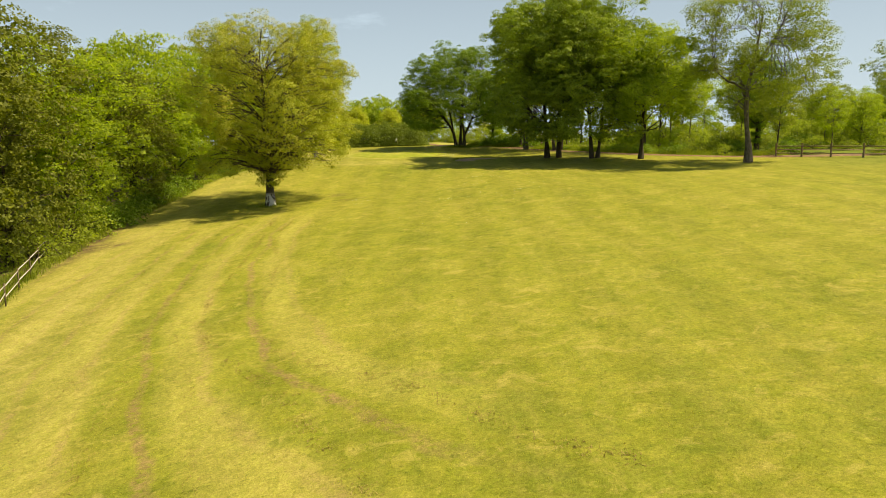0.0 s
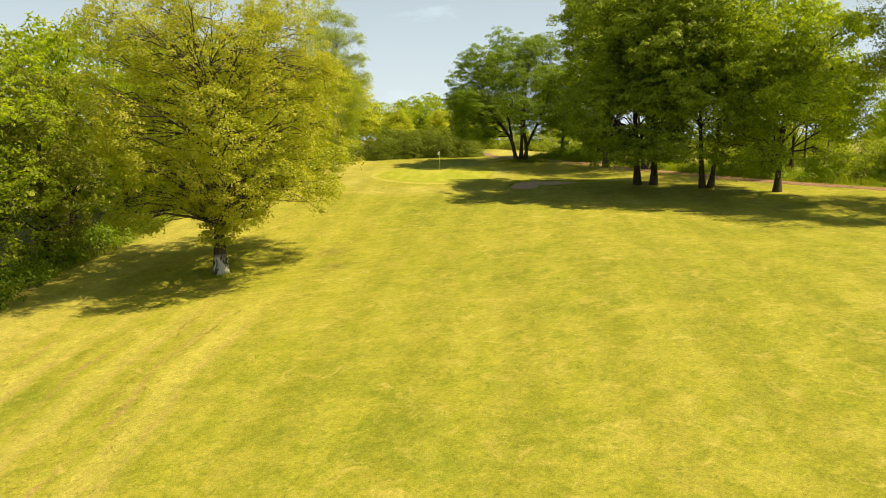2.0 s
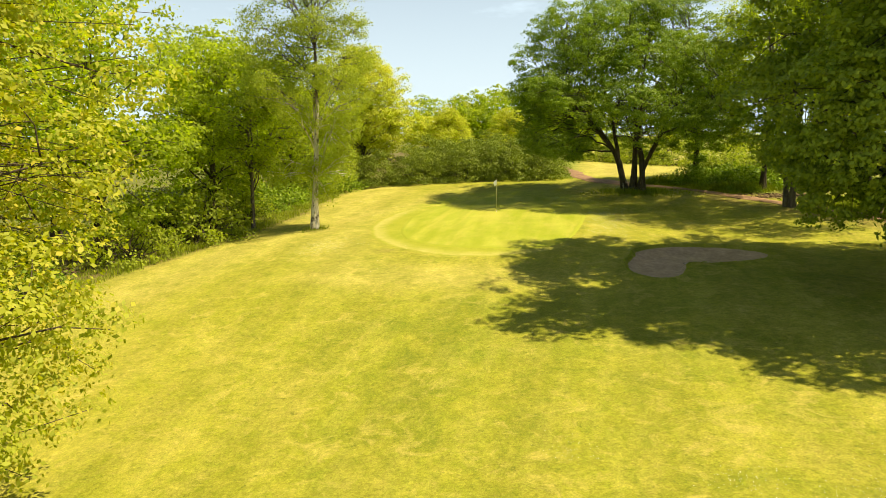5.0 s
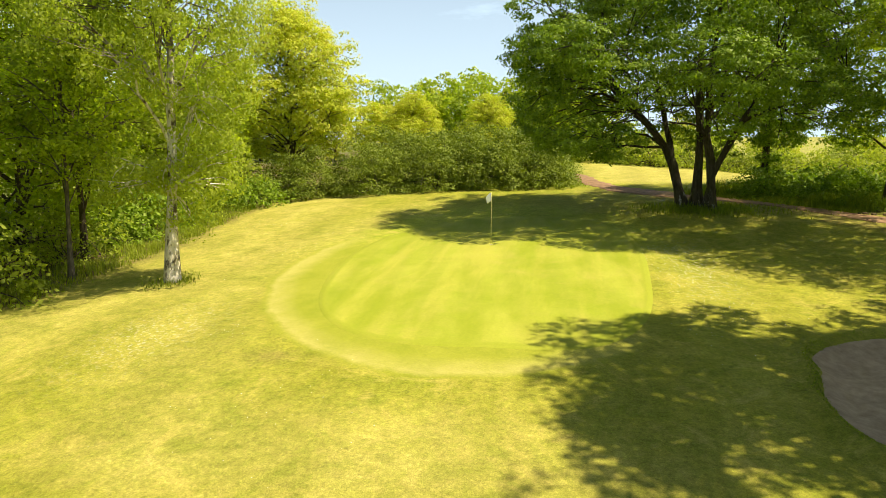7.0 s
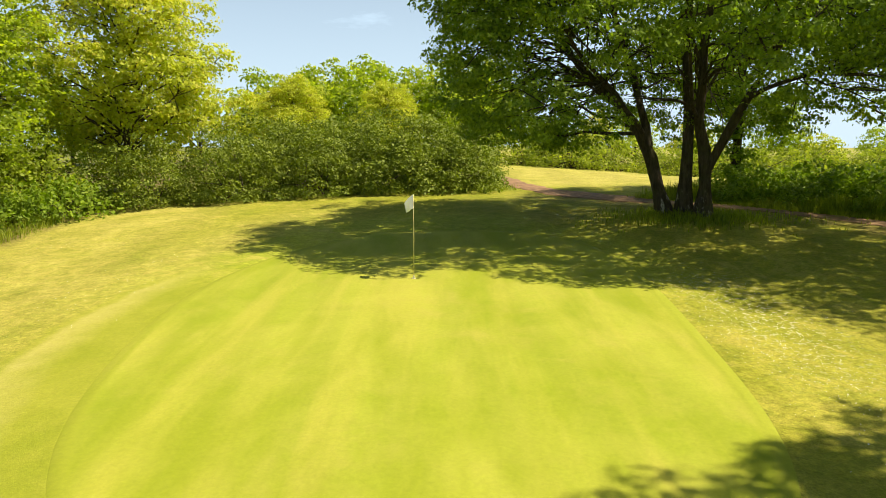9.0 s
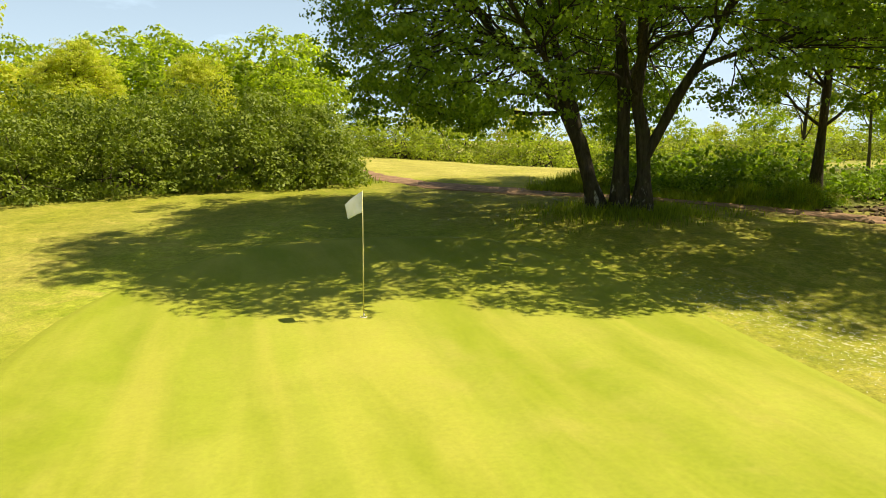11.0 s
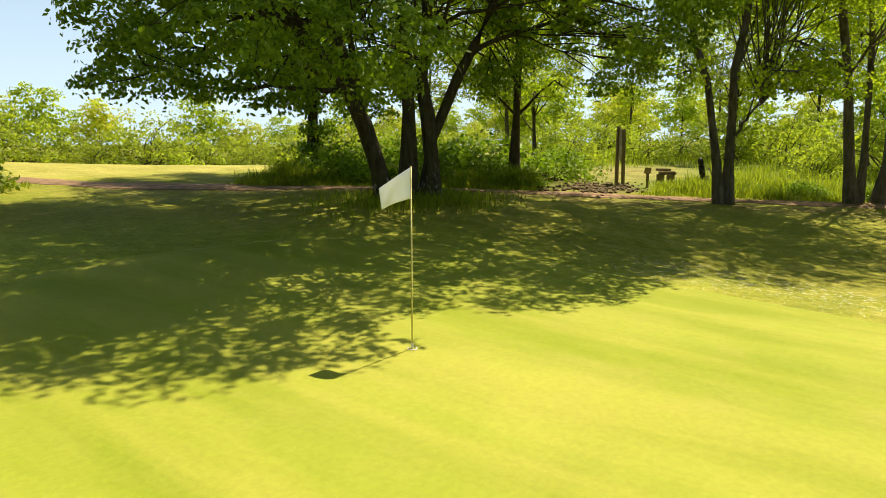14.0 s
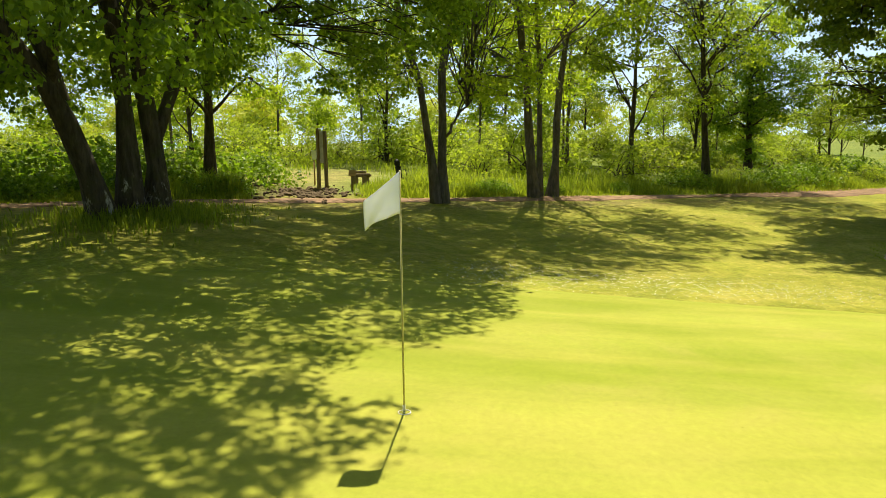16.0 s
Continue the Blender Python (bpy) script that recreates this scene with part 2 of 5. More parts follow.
def plain_material(name, a, b, scale=6.0, rough=0.7, metal=0.0, bump=0.2, stretch=None):
    n = Nodes(name)
    g = n.noise(scale, 5, 0.65, stretch=stretch)
    n.bump(g, bump, 0.01)
    return n.done(n.mix(0.8, n.ramp(g, (0.3, a), (0.7, b)), n.ramp(n.noise(scale * 0.2, 3), (0.3, 0.8), (0.7, 1.15)), "MULTIPLY"), rough, metal)


GRASS = grass_material()
GREEN = green_material()
LEAF_OAK = leaf_material("young_oak_leaves", (0.24, 0.28, 0.039), (0.49, 0.505, 0.066), (1.35, 1.5, 0.42), old=(0.47, 0.40, 0.063), glow=0.43)
LEAF_MID = leaf_material("broad_leaves", (0.10, 0.165, 0.022), (0.41, 0.47, 0.056), (1.8, 1.9, 0.5), glow=0.58)
LEAF_WOOD = leaf_material("woodland_leaves", (0.07, 0.094, 0.014), (0.25, 0.272, 0.035), (1.5, 1.6, 0.4), glow=0.34)
LEAF_DARK = leaf_material("dark_leaves", (0.062, 0.12, 0.015), (0.30, 0.40, 0.045), (1.5, 1.75, 0.42), glow=0.35)
LEAF_RIGHT = leaf_material("full_oak_leaves", (0.095, 0.155, 0.02), (0.39, 0.46, 0.052), (1.5, 1.7, 0.4), glow=0.31)
LEAF_LIGHT = leaf_material("light_leaves", (0.12, 0.17, 0.028), (0.32, 0.36, 0.055), (1.5, 1.6, 0.5), glow=0.52)
LEAF_YELLOW = leaf_material("yellow_green_leaves", (0.32, 0.38, 0.046), (0.6, 0.61, 0.072), (1.35, 1.5, 0.35), old=(0.5, 0.44, 0.0612), glow=0.42)
LEAF_BIRCH = leaf_material("birch_leaves", (0.17, 0.225, 0.037), (0.42, 0.475, 0.072), (1.5, 1.6, 0.5), glow=0.54)
LEAF_HEDGE = leaf_material("glossy_shrub_leaves", (0.085, 0.132, 0.02), (0.27, 0.325, 0.046), (1.3, 1.45, 0.35), rough=0.52, glow=0.28)
STRAW = leaf_material("dry_clippings", (0.24, 0.18, 0.06), (0.46, 0.38, 0.13), (1.0, 1.0, 0.6), rough=0.8, glow=0.3)
TURF = leaf_material("turf_blades", (0.24, 0.26, 0.022), (0.46, 0.44, 0.07), (1.2, 1.25, 0.5), rough=0.7, glow=0.4)
BLADES = leaf_material("grass_blades", (0.10, 0.15, 0.022), (0.37, 0.41, 0.055), (1.4, 1.5, 0.5), rough=0.6)
BARK = bark_material("oak_bark", (0.035, 0.026, 0.018), (0.12, 0.095, 0.07))
BARK_PALE = bark_material("pale_footed_bark", (0.035, 0.026, 0.018), (0.12, 0.095, 0.07), (0.55, 0.54, 0.50), low=1.25)
BARK_SPOT = bark_material("mossy_lichen_bark", (0.03, 0.024, 0.017), (0.11, 0.09, 0.065), (0.42, 0.41, 0.36), low=1.1, lots=0.56)
BARK_BIRCH = bark_material("birch_bark", (0.05, 0.04, 0.032), (0.20, 0.16, 0.125), (0.68, 0.63, 0.55), low=8.5, lots=0.41)
BARK_GREY = bark_material("grey_bark", (0.06, 0.05, 0.04), (0.20, 0.17, 0.13))
SAND = plain_material("bunker_sand", (0.33, 0.225, 0.135), (0.50, 0.365, 0.235), 5.0, 0.95, bump=0.6)
DIRT = plain_material("track_dirt", (0.12, 0.07, 0.04), (0.33, 0.205, 0.12), 3.0, 0.95, bump=0.6)
SOIL = plain_material("dark_soil", (0.06, 0.04, 0.022), (0.17, 0.12, 0.06), 9.0, 0.95, bump=0.6)
WOOD = plain_material("weathered_wood", (0.12, 0.085, 0.05), (0.30, 0.22, 0.13), 12, 0.8, stretch=(1, 1, 0.1))
WOOD_WARM = plain_material("new_timber", (0.30, 0.19, 0.07), (0.48, 0.33, 0.14), 12, 0.7, stretch=(0.1, 1, 1))
PALE_WOOD = plain_material("bleached_rail", (0.42, 0.39, 0.34), (0.66, 0.62, 0.55), 10, 0.8)
CLOTH = leaf_material("flag_cloth", (0.86, 0.89, 0.95), (0.89, 0.92, 0.97), (1.0, 1.0, 1.1), rough=0.9, glow=0.35)
POLE = plain_material("yellow_pole", (0.62, 0.56, 0.22), (0.72, 0.66, 0.32), 20, 0.35, bump=0.05)
WHITE = plain_material("white_plastic", (0.76, 0.76, 0.74), (0.82, 0.82, 0.8), 20, 0.4, bump=0.05)
BLACK = plain_material("black_nylon", (0.012, 0.012, 0.013), (0.03, 0.03, 0.032), 40, 0.6)
PETAL = plain_material("daisy_petals", (0.78, 0.78, 0.74), (0.85, 0.85, 0.82), 30, 0.7, bump=0.0)

# ---- lie of the land ----
SLOPE = [-3.097, 2.933, 0.524, 0.031, -0.155, 2.438, -1.873, 0.841, -0.596, -0.671, 0.509, -0.261, 0.888, -0.027]
MOUNDS = [(-10, 90.5, 7), (-1, 102, 5), (-7, 64, 9), (2.3, 112, 3.5), (17, 53, 9), (-20, 108, 8), (0.5, 90, 4), (7, 92, 6), (8, 99, 5), (-13, 72, 7), (6, 57, 6), (22, 150, 9)]
SWELLS = [0.477, -0.156, -0.25, 0.24, 0.538, -0.139, -0.193, -0.075, -0.269, -0.326, 0.21, -1.2]
BUNKER = (3.2, 91.4)
HOLLOWS = [(4.95, 92.25, 3.05, 1.95), (2.75, 89.9, 1.25, 2.6)]
TRACK = [(-5, 140), (-2.2, 128), (-0.4, 122.3), (4, 117.6), (8.3, 112.9), (11.2, 108.7), (14.4, 104.0), (17.2, 99), (21, 92.3), (25.6, 86), (31, 79.6), (38, 75), (60, 66)]


def bunker_reach(th):
    """How far the bean-shaped bunker goes out from its middle, by direction."""
    total = 0
    for turn in np.linspace(-0.16, 0.16, 7):
        c, s, far = np.cos(th + turn), np.sin(th + turn), 0
        for a, b, ra, rb in HOLLOWS:
            p, q = (BUNKER[0] - a) / ra, (BUNKER[1] - b) / rb
            k, m, w = (c / ra) ** 2 + (s / rb) ** 2, p * c / ra + q * s / rb, p * p + q * q - 1
            far = np.maximum(far, (-m + np.sqrt(np.maximum(m * m - k * w, 0))) / k)
        total = total + far / 7
    return total * (1 + 0.02 * np.sin(5 * th + 1) + 0.012 * np.sin(11 * th))


def in_bunker(x, y):
    """0 in the bunker's middle, 1 at its lip."""
    dx, dy = x - BUNKER[0], y - BUNKER[1]
    return np.hypot(dx, dy) / bunker_reach(np.arctan2(dy, dx))


def height(x, y):
    """The height of the ground, for numbers or arrays."""
    x, y = np.asarray(x, float), np.asarray(y, float)
    u, v = 1.6 * np.tanh(x / 64), 1.75 * np.tanh((y - 60) / 70)
    terms = [(i, j) for i in range(4) for j in range(5) if i + j <= 4]
    z = sum(a * u ** i * v ** j for a, (i, j) in zip(SLOPE, terms))
    for (a, b, r), s in zip(MOUNDS, SWELLS):
        z = z + s * np.exp(-((x - a) ** 2 + (y - b) ** 2) / (2 * r * r))
    q = in_bunker(x, y)
    return z - 0.28 * np.clip(1.08 - q, 0, 0.5) / 0.5 + 0.10 * np.exp(-((q - 1.12) / 0.12) ** 2)


def left_edge(y):
    return np.interp(y, [20, 32, 40, 50, 60, 70, 80, 90, 97, 105, 112, 119, 125], [-18, -21, -24, -25, -26, -25.5, -26, -23.5, -21.5, -21, -21.5, -22, -22])


def track_side(x, y):
    """Metres beyond the track's middle line, towards the woods."""
    pts = np.array(TRACK, float)
    best = np.full(np.shape(x), 1e9)
    side = np.zeros(np.shape(x))
    for p, q in zip(pts[:-1], pts[1:]):
        d = q - p
        k = np.clip(((x - p[0]) * d[0] + (y - p[1]) * d[1]) / (d @ d), 0, 1)
        ex, ey = x - p[0] - k * d[0], y - p[1] - k * d[1]
        m = np.hypot(ex, ey)
        s = np.sign(d[0] * ey - d[1] * ex)
        side, best = np.where(m < best, s, side), np.minimum(m, best)
    return side * best


def quick_mesh(name, verts, faces, mats, smooth=False):
    """A mesh from arrays: faces is (n, 3) or (n, 4)."""
    verts, faces = np.asarray(verts, np.float32).reshape(-1, 3), np.asarray(faces, np.int32)
    k = faces.shape[1]
    me = bpy.data.meshes.new(name)
    me.vertices.add(len(verts)), me.loops.add(faces.size), me.polygons.add(len(faces))
    me.vertices.foreach_set("co", verts.ravel())
    me.loops.foreach_set("vertex_index", faces.ravel())
    me.polygons.foreach_set("loop_start", np.arange(0, faces.size, k, dtype=np.int32))
    me.polygons.foreach_set("use_smooth", np.full(len(faces), smooth))
    me.update(calc_edges=True)
    me.validate()
    for m in mats:
        me.materials.append(m)
    return me


def grid_faces(rows, cols):
    i = (np.arange(rows - 1)[:, None] * cols + np.arange(cols - 1)[None]).ravel()
    return np.stack([i, i + 1, i + cols + 1, i + cols], -1)


def attribute(me, name, values):
    a = me.attributes.new(name, "FLOAT", "POINT")
    a.data.foreach_set("value", np.asarray(values, np.float32).ravel())


def step(v, a, b):
    k = np.clip((v - a) / (b - a), 0, 1)
    return k * k * (3 - 2 * k)


def build_ground():
    far = np.array([90, 110, 140, 190, 260, 380, 600, 1000, 1800, 3500.0])
    xs = np.concatenate([-far[::-1], np.arange(-80, -20, 1.0), np.arange(-20, 0, 0.5), np.arange(0, 9, 0.25), np.arange(9, 26, 0.5), np.arange(26, 80.1, 1.0), far])
    ys = np.concatenate([-far[::-1] - 0, np.arange(-80, 10, 4.0), np.arange(10, 76, 1.0), np.arange(76, 86, 0.5), np.arange(86, 96, 0.25), np.arange(96, 126, 0.5), np.arange(126, 180, 2.0), far[3:] + 0])
    X, Y = np.meshgrid(xs, ys)
    Z = height(X, Y)
    me = quick_mesh("ground", np.stack([X, Y, Z], -1), grid_faces(len(ys), len(xs)), [GRASS], True)
    edge = left_edge(Y)
    beyond = track_side(X, Y)
    wood_left = step(edge - X, -0.8, 2.0)
    hedge = step(Y - (119.4 + (X + 22) * 0.22), -0.5, 1.5) * step(-1.0 - X, 0, 2)
    wood_right = step(beyond, 1.2, 2.6) * step(X - 5, 0, 3)
    attribute(me, "rough", np.clip(wood_left + hedge + wood_right * (1 - step(Y - 122, 0, 4) * step(16 - X, 0, 5)) + 0.8 * step(X - 30 + 5 * np.sin(Y * 0.11) + 3 * np.sin(Y * 0.31), 0, 26), 0, 1))
    tee = np.exp(-(((X - 21) / 8) ** 2 + ((Y - 114) / 3.2) ** 2))
    attribute(me, "litter", np.clip(step(edge - X, -1.6, -0.2) * (1 - step(edge - X, 7, 15)) * step(Y, 40, 48) * (1 - step(Y, 58, 66)) * 0.9 + step(edge - X, -1.2, 0.5) * step(Y, 88, 92) * 0.5
                                    + wood_left * 0.8 * (1 - step(edge - X, 9, 17)) * step(Y, 34, 44) + np.exp(-((beyond + 1.4) / 1.3) ** 2) * 0.6 * step(Y, 84, 92) * step(124 - Y, 0, 5) + 0.6 * tee + 0.55 * np.exp(-(((X + 9.9) / 1.0) ** 2 + ((Y - 66.5) / 0.9) ** 2)) + 0.6 * np.exp(-(((X + 8.3) / 0.9) ** 2 + ((Y - 62.6) / 0.7) ** 2)) + 0.4 * np.exp(-(((X + 10.3) / 0.8) ** 2 + ((Y - 90.7) / 0.5) ** 2)) + 1.3 * np.exp(-(((X + 23.9) / 1.9) ** 2 + ((Y - 49.2) / 0.9) ** 2)) + np.exp(-(((X - 12.6) / 2.0) ** 2 + ((Y - 110.8) / 1.4) ** 2)), 0, 1))
    attribute(me, "dry", np.clip(np.exp(-((X - edge - 3.0) / 3.2) ** 2) * 0.6 + 0.7 * step(Y, 124, 128) * step(X + 4, 0, 4) + tee
                                 + 0.6 * np.exp(-(((X + 7) / 5) ** 2 + ((Y - 86.5) / 1.8) ** 2))
                                 + 0.35 * np.exp(-((np.hypot((X + 6.1) / 5.1, (Y - 101.3) / 9.6) - 1.7) / 0.3) ** 2) * step(-8.5 - X, 0, 3), 0, 1))
    attribute(me, "daisies", np.clip(np.exp(-(((X - 0.9) / 0.9) ** 2 + ((Y - 101.5) / 3.2) ** 2)) + 0.7 * np.exp(-(((X + 14.5) / 1.3) ** 2 + ((Y - 92.5) / 2.5) ** 2)), 0, 1))
    around = np.hypot((X + 6.45) / 5.4, (Y - 101.4) / 9.6)
    attribute(me, "apron", (1 - step(around, 1.25, 1.6)) * step(Y, 101, 106) * (1 - step(X, -1.5, 1.5)))
    c, q = (X + 6.45) / (np.hypot(X + 6.45, Y - 101.4) + 1e-6), (Y - 101.4) / (np.hypot(X + 6.45, Y - 101.4) + 1e-6)
    side = step(-c * 0.8 + 0.75 * np.maximum(-q, 0) - 1.2 * np.maximum(q - 0.3, 0), 0.0, 0.75)
    attribute(me, "collar", side)
    attribute(me, "lines", step(-X, -4, 4) * step(62 - Y, 0, 14))
    tagged(new("ground", me), "sunlit yellow-green mown golf fairway sloping up to trees", "ground", kind="structure")


def build_green():
    n, m = 144, 30
    th = np.linspace(0, 2 * math.pi, n, endpoint=False)
    R = np.linspace(0.0, 1.0, m) ** 0.75
    c, s = np.cos(th), np.sin(th)
    p = np.where(c > 0, 2.05 + 1.3 * step(c, 0.0, 0.5), 2.05)
    k = (np.abs(c) ** p + np.abs(s) ** p) ** (-1 / p)
    wob = 1 + 0.02 * np.sin(3 * th + 1) + 0.015 * np.sin(5 * th)
    gx, gy = 5.4 * c * k * wob, 9.6 * s * k * wob
    lip = np.full(n, 0.25)
    ln = np.hypot(gx, gy)
    verts, edge = [], []
    rings = list(R * 0.985) + [1.0, 1.012] + [("c", q) for q in (0.3, 0.7, 1.0)]
    for q in rings:
        if isinstance(q, tuple):
            f = np.maximum((ln + lip * q[1]) / ln, 1.013)
        else:
            f = np.full(n, max(q, 0.001))
        x, y = -6.45 + gx * f, 101.4 + gy * f
        down = 0.0 if not isinstance(q, tuple) else (0.03 if q[1] == 1.0 else 0.006 * q[1])
        verts.append(np.stack([x, y, height(x, y) + 0.022 - down], -1))
        edge.append(np.full(n, 0.7) if isinstance(q, tuple) else np.full(n, 1.0 if q in (1.0, 1.012) else 0.0))
    rows = len(rings)
    f = []
    for r in range(rows - 1):
        i = np.arange(n)
        j = (i + 1) % n
        f.append(np.stack([r * n + i, (r + 1) * n + i, (r + 1) * n + j, r * n + j], -1))
    me = quick_mesh("putting_green", np.concatenate(verts), np.concatenate(f), [GREEN], True)
    attribute(me, "edge", np.concatenate(edge))
    tagged(new("putting_green", me), "closely mown bright green putting green with paler collar", "putting green", kind="structure")


def build_bunker():
    n, m = 96, 14
    th = np.linspace(0, 2 * math.pi, n, endpoint=False)
    reach = bunker_reach(th)
    verts = []
    for q in np.linspace(0.001, 1.0, m):
        x, y = BUNKER[0] + reach * q * np.cos(th), BUNKER[1] + reach * q * np.sin(th)
        ripple = 0.015 * np.sin(x * 7 + 3 * np.sin(y * 2)) * (q < 0.95)
        verts.append(np.stack([x, y, height(x, y) + 0.04 + ripple - 0.05 * (q > 0.999)], -1))
    f = []
    for r in range(m - 1):
        i = np.arange(n)
        j = (i + 1) % n
        f.append(np.stack([r * n + i, (r + 1) * n + i, (r + 1) * n + j, r * n + j], -1))
    tagged(new("sand_bunker", quick_mesh("sand_bunker", np.concatenate(verts), np.concatenate(f), [SAND], True)), "greyish raked sand bunker sunk in the turf", "bunker", kind="structure")


def build_track():
    pts = np.array(TRACK, float)
    t = np.arange(len(pts))
    tt = np.linspace(0, len(pts) - 1, 220)
    x, y = np.interp(tt, t, pts[:, 0]), np.interp(tt, t, pts[:, 1])
    ker = np.ones(15) / 15
    x, y = (np.convolve(np.pad(v, 7, mode="edge"), ker, "valid") for v in (x, y))
    dx, dy = np.gradient(x), np.gradient(y)
    ln = np.hypot(dx, dy)
    nx, ny = -dy / ln, dx / ln
    rows = []
    wide = (1.05 + 0.25 * np.sin(tt * 3.1) + 0.12 * np.sin(tt * 9.7) + 0.1 * np.sin(tt * 31)) * (1 - 0.45 * step(tt, 3.2, 4.2) * (1 - step(tt, 7.6, 8.6)))
    for q in (-1.0, -0.95, -0.6, -0.2, 0.2, 0.6, 0.95, 1.0):
        px, py = x + nx * wide * q, y + ny * wide * q
        rows.append(np.stack([px, py, height(px, py) + 0.025 - 0.06 * (abs(q) == 1) - 0.02 * (abs(q) == 0.6)], -1))
    tagged(new("dirt_track", quick_mesh("dirt_track", np.stack(rows, 1), grid_faces(len(tt), 8)[:, ::-1], [DIRT], True)), "reddish-brown earth track strewn with leaf litter", "path", kind="structure")


build_ground()
build_green()
build_bunker()
build_track()


# ---- plants ----
def part(name, me, parent, label=""):
    ob = new(name, me)
    ob.parent = parent
    return tagged(ob, label)


def thing(name, x, y, label, category, group="", turn=0.0, sink=0.0):
    e = new(name)
    e.matrix_basis = pose(x, y, float(height(x, y)) - sink, 0, 0, turn)
    return tagged(e, label, category, group)


def tubes_mesh(name, paths, mat, sides=7):
    """One mesh of tapering round stems: paths is a list of (points, radii)."""
    verts, faces, base = [], [], 0
    for pts, rad in paths:
        pts, rad = np.asarray(pts, float), np.asarray(rad, float)
        d = np.gradient(pts, axis=0)
        d /= np.linalg.norm(d, axis=1)[:, None] + 1e-9
        ref = np.where(np.abs(d[:, 2:3]) > 0.9, [[1.0, 0, 0]], [[0, 0, 1.0]])
        a = np.cross(d, ref)
        a /= np.linalg.norm(a, axis=1)[:, None] + 1e-9
        b = np.cross(d, a)
        k = sides if rad[0] > 0.05 else 3
        th = np.linspace(0, 2 * math.pi, k, endpoint=False)
        rad = rad * (1 + 0.10 * np.sin(np.arange(len(rad)) * 2.3 + pts[0, 0] * 5)) if rad[0] > 0.1 else rad
        lump = 1 + (0.12 * np.sin(3 * th[None] + pts[:, 2:3] * 1.7) * np.cos(2 * th[None] + pts[:, 2:3]) if rad[0] > 0.1 else 0 * th[None])
        ring = pts[:, None] + (rad[:, None] * lump)[:, :, None] * (np.cos(th)[None, :, None] * a[:, None] + np.sin(th)[None, :, None] * b[:, None])
        verts.append(ring.reshape(-1, 3))
        i = np.arange(k)
        j = (i + 1) % k
        for r in range(len(pts) - 1):
            faces.append(np.stack([base + r * k + i, base + r * k + j, base + (r + 1) * k + j, base + (r + 1) * k + i], -1))
        base += len(pts) * k
    return quick_mesh(name, np.concatenate(verts), np.concatenate(faces), [mat], True)


def leaves_mesh(name, centres, spread, per, size, mat, rng, flat=0.65, hang=0.0, narrow=0.66, face=None, open_tuft=0.3):
    """Many separate leaves, each a bent kite, in domed tufts round the centres."""
    n = len(centres) * per
    c = np.repeat(np.asarray(centres, float), per, 0)
    s = np.repeat(np.broadcast_to(np.asarray(spread, float), (len(centres),)), per)[:, None]
    d = rng.normal(size=(n, 3))
    d /= np.linalg.norm(d, axis=1)[:, None] + 1e-9
    d[:, 2] = np.where(rng.random(n) < 0.78, np.abs(d[:, 2]), d[:, 2])
    p = c + d * s * (1 - open_tuft + (0.15 + open_tuft) * rng.random((n, 1))) * [1.15, 1.15, 1.15 * flat]
    p[:, 2] -= hang * rng.random(n) * s[:, 0]
    nrm = rng.normal(size=(n, 3)) * 0.32 + [0, 0, 0.32] + d * 0.6
    if face is not None:
        nrm += np.repeat(face, per, 0) * 0.42
    nrm /= np.linalg.norm(nrm, axis=1)[:, None]
    t = np.cross(nrm, rng.normal(size=(n, 3)))
    t /= np.linalg.norm(t, axis=1)[:, None] + 1e-9
    t[:, 2] -= 0.2 + hang
    t /= np.linalg.norm(t, axis=1)[:, None]
    b = np.cross(nrm, t)
    L = size * (0.65 + 0.7 * rng.random(n))[:, None]
    W = L * narrow * 0.5
    v = np.stack([p - t * L * 0.5, p + b * W - nrm * L * 0.08, p + t * L * 0.5 - nrm * L * 0.16, p - b * W - nrm * L * 0.08], 1)
    f = np.arange(n * 4).reshape(n, 4)
    return quick_mesh(name, v.reshape(-1, 3), f, [mat])


def sphere_points(n, rng, jitter=0.35):
    i = np.arange(n) + 0.5
    z = 1 - 2 * i / n
    th = math.pi * (1 + 5 ** 0.5) * i + rng.random() * 6
    r = np.sqrt(1 - z * z)
    v = np.stack([r * np.cos(th), r * np.sin(th), z], -1) + rng.normal(size=(n, 3)) * jitter * 0.5
    return v / np.linalg.norm(v, axis=1)[:, None]


def bough(a, b, rng, r0, r1, sag=0.12, steps=5):
    """A bent limb from a to b."""
    a, b = np.asarray(a, float), np.asarray(b, float)
    k = np.linspace(0, 1, steps)[:, None]
    ln = np.linalg.norm(b - a)
    mid = np.array([0, 0, 1.0]) * ln * sag + rng.normal(size=3) * ln * 0.07
    p = a + (b - a) * k + 4 * k * (1 - k) * mid
    p[1:-1] += rng.normal(size=(steps - 2, 3)) * ln * 0.02
    return p, r0 + (r1 - r0) * k[:, 0] ** 0.8


def is_open(points, gaps):
    """Which points lie outside the leafless hollows of a crown."""
    ok = np.ones(len(points), bool)
    for gx, gy, gz, r in gaps:
        ok &= np.linalg.norm(points - [gx, gy, gz], axis=1) > r
    return ok


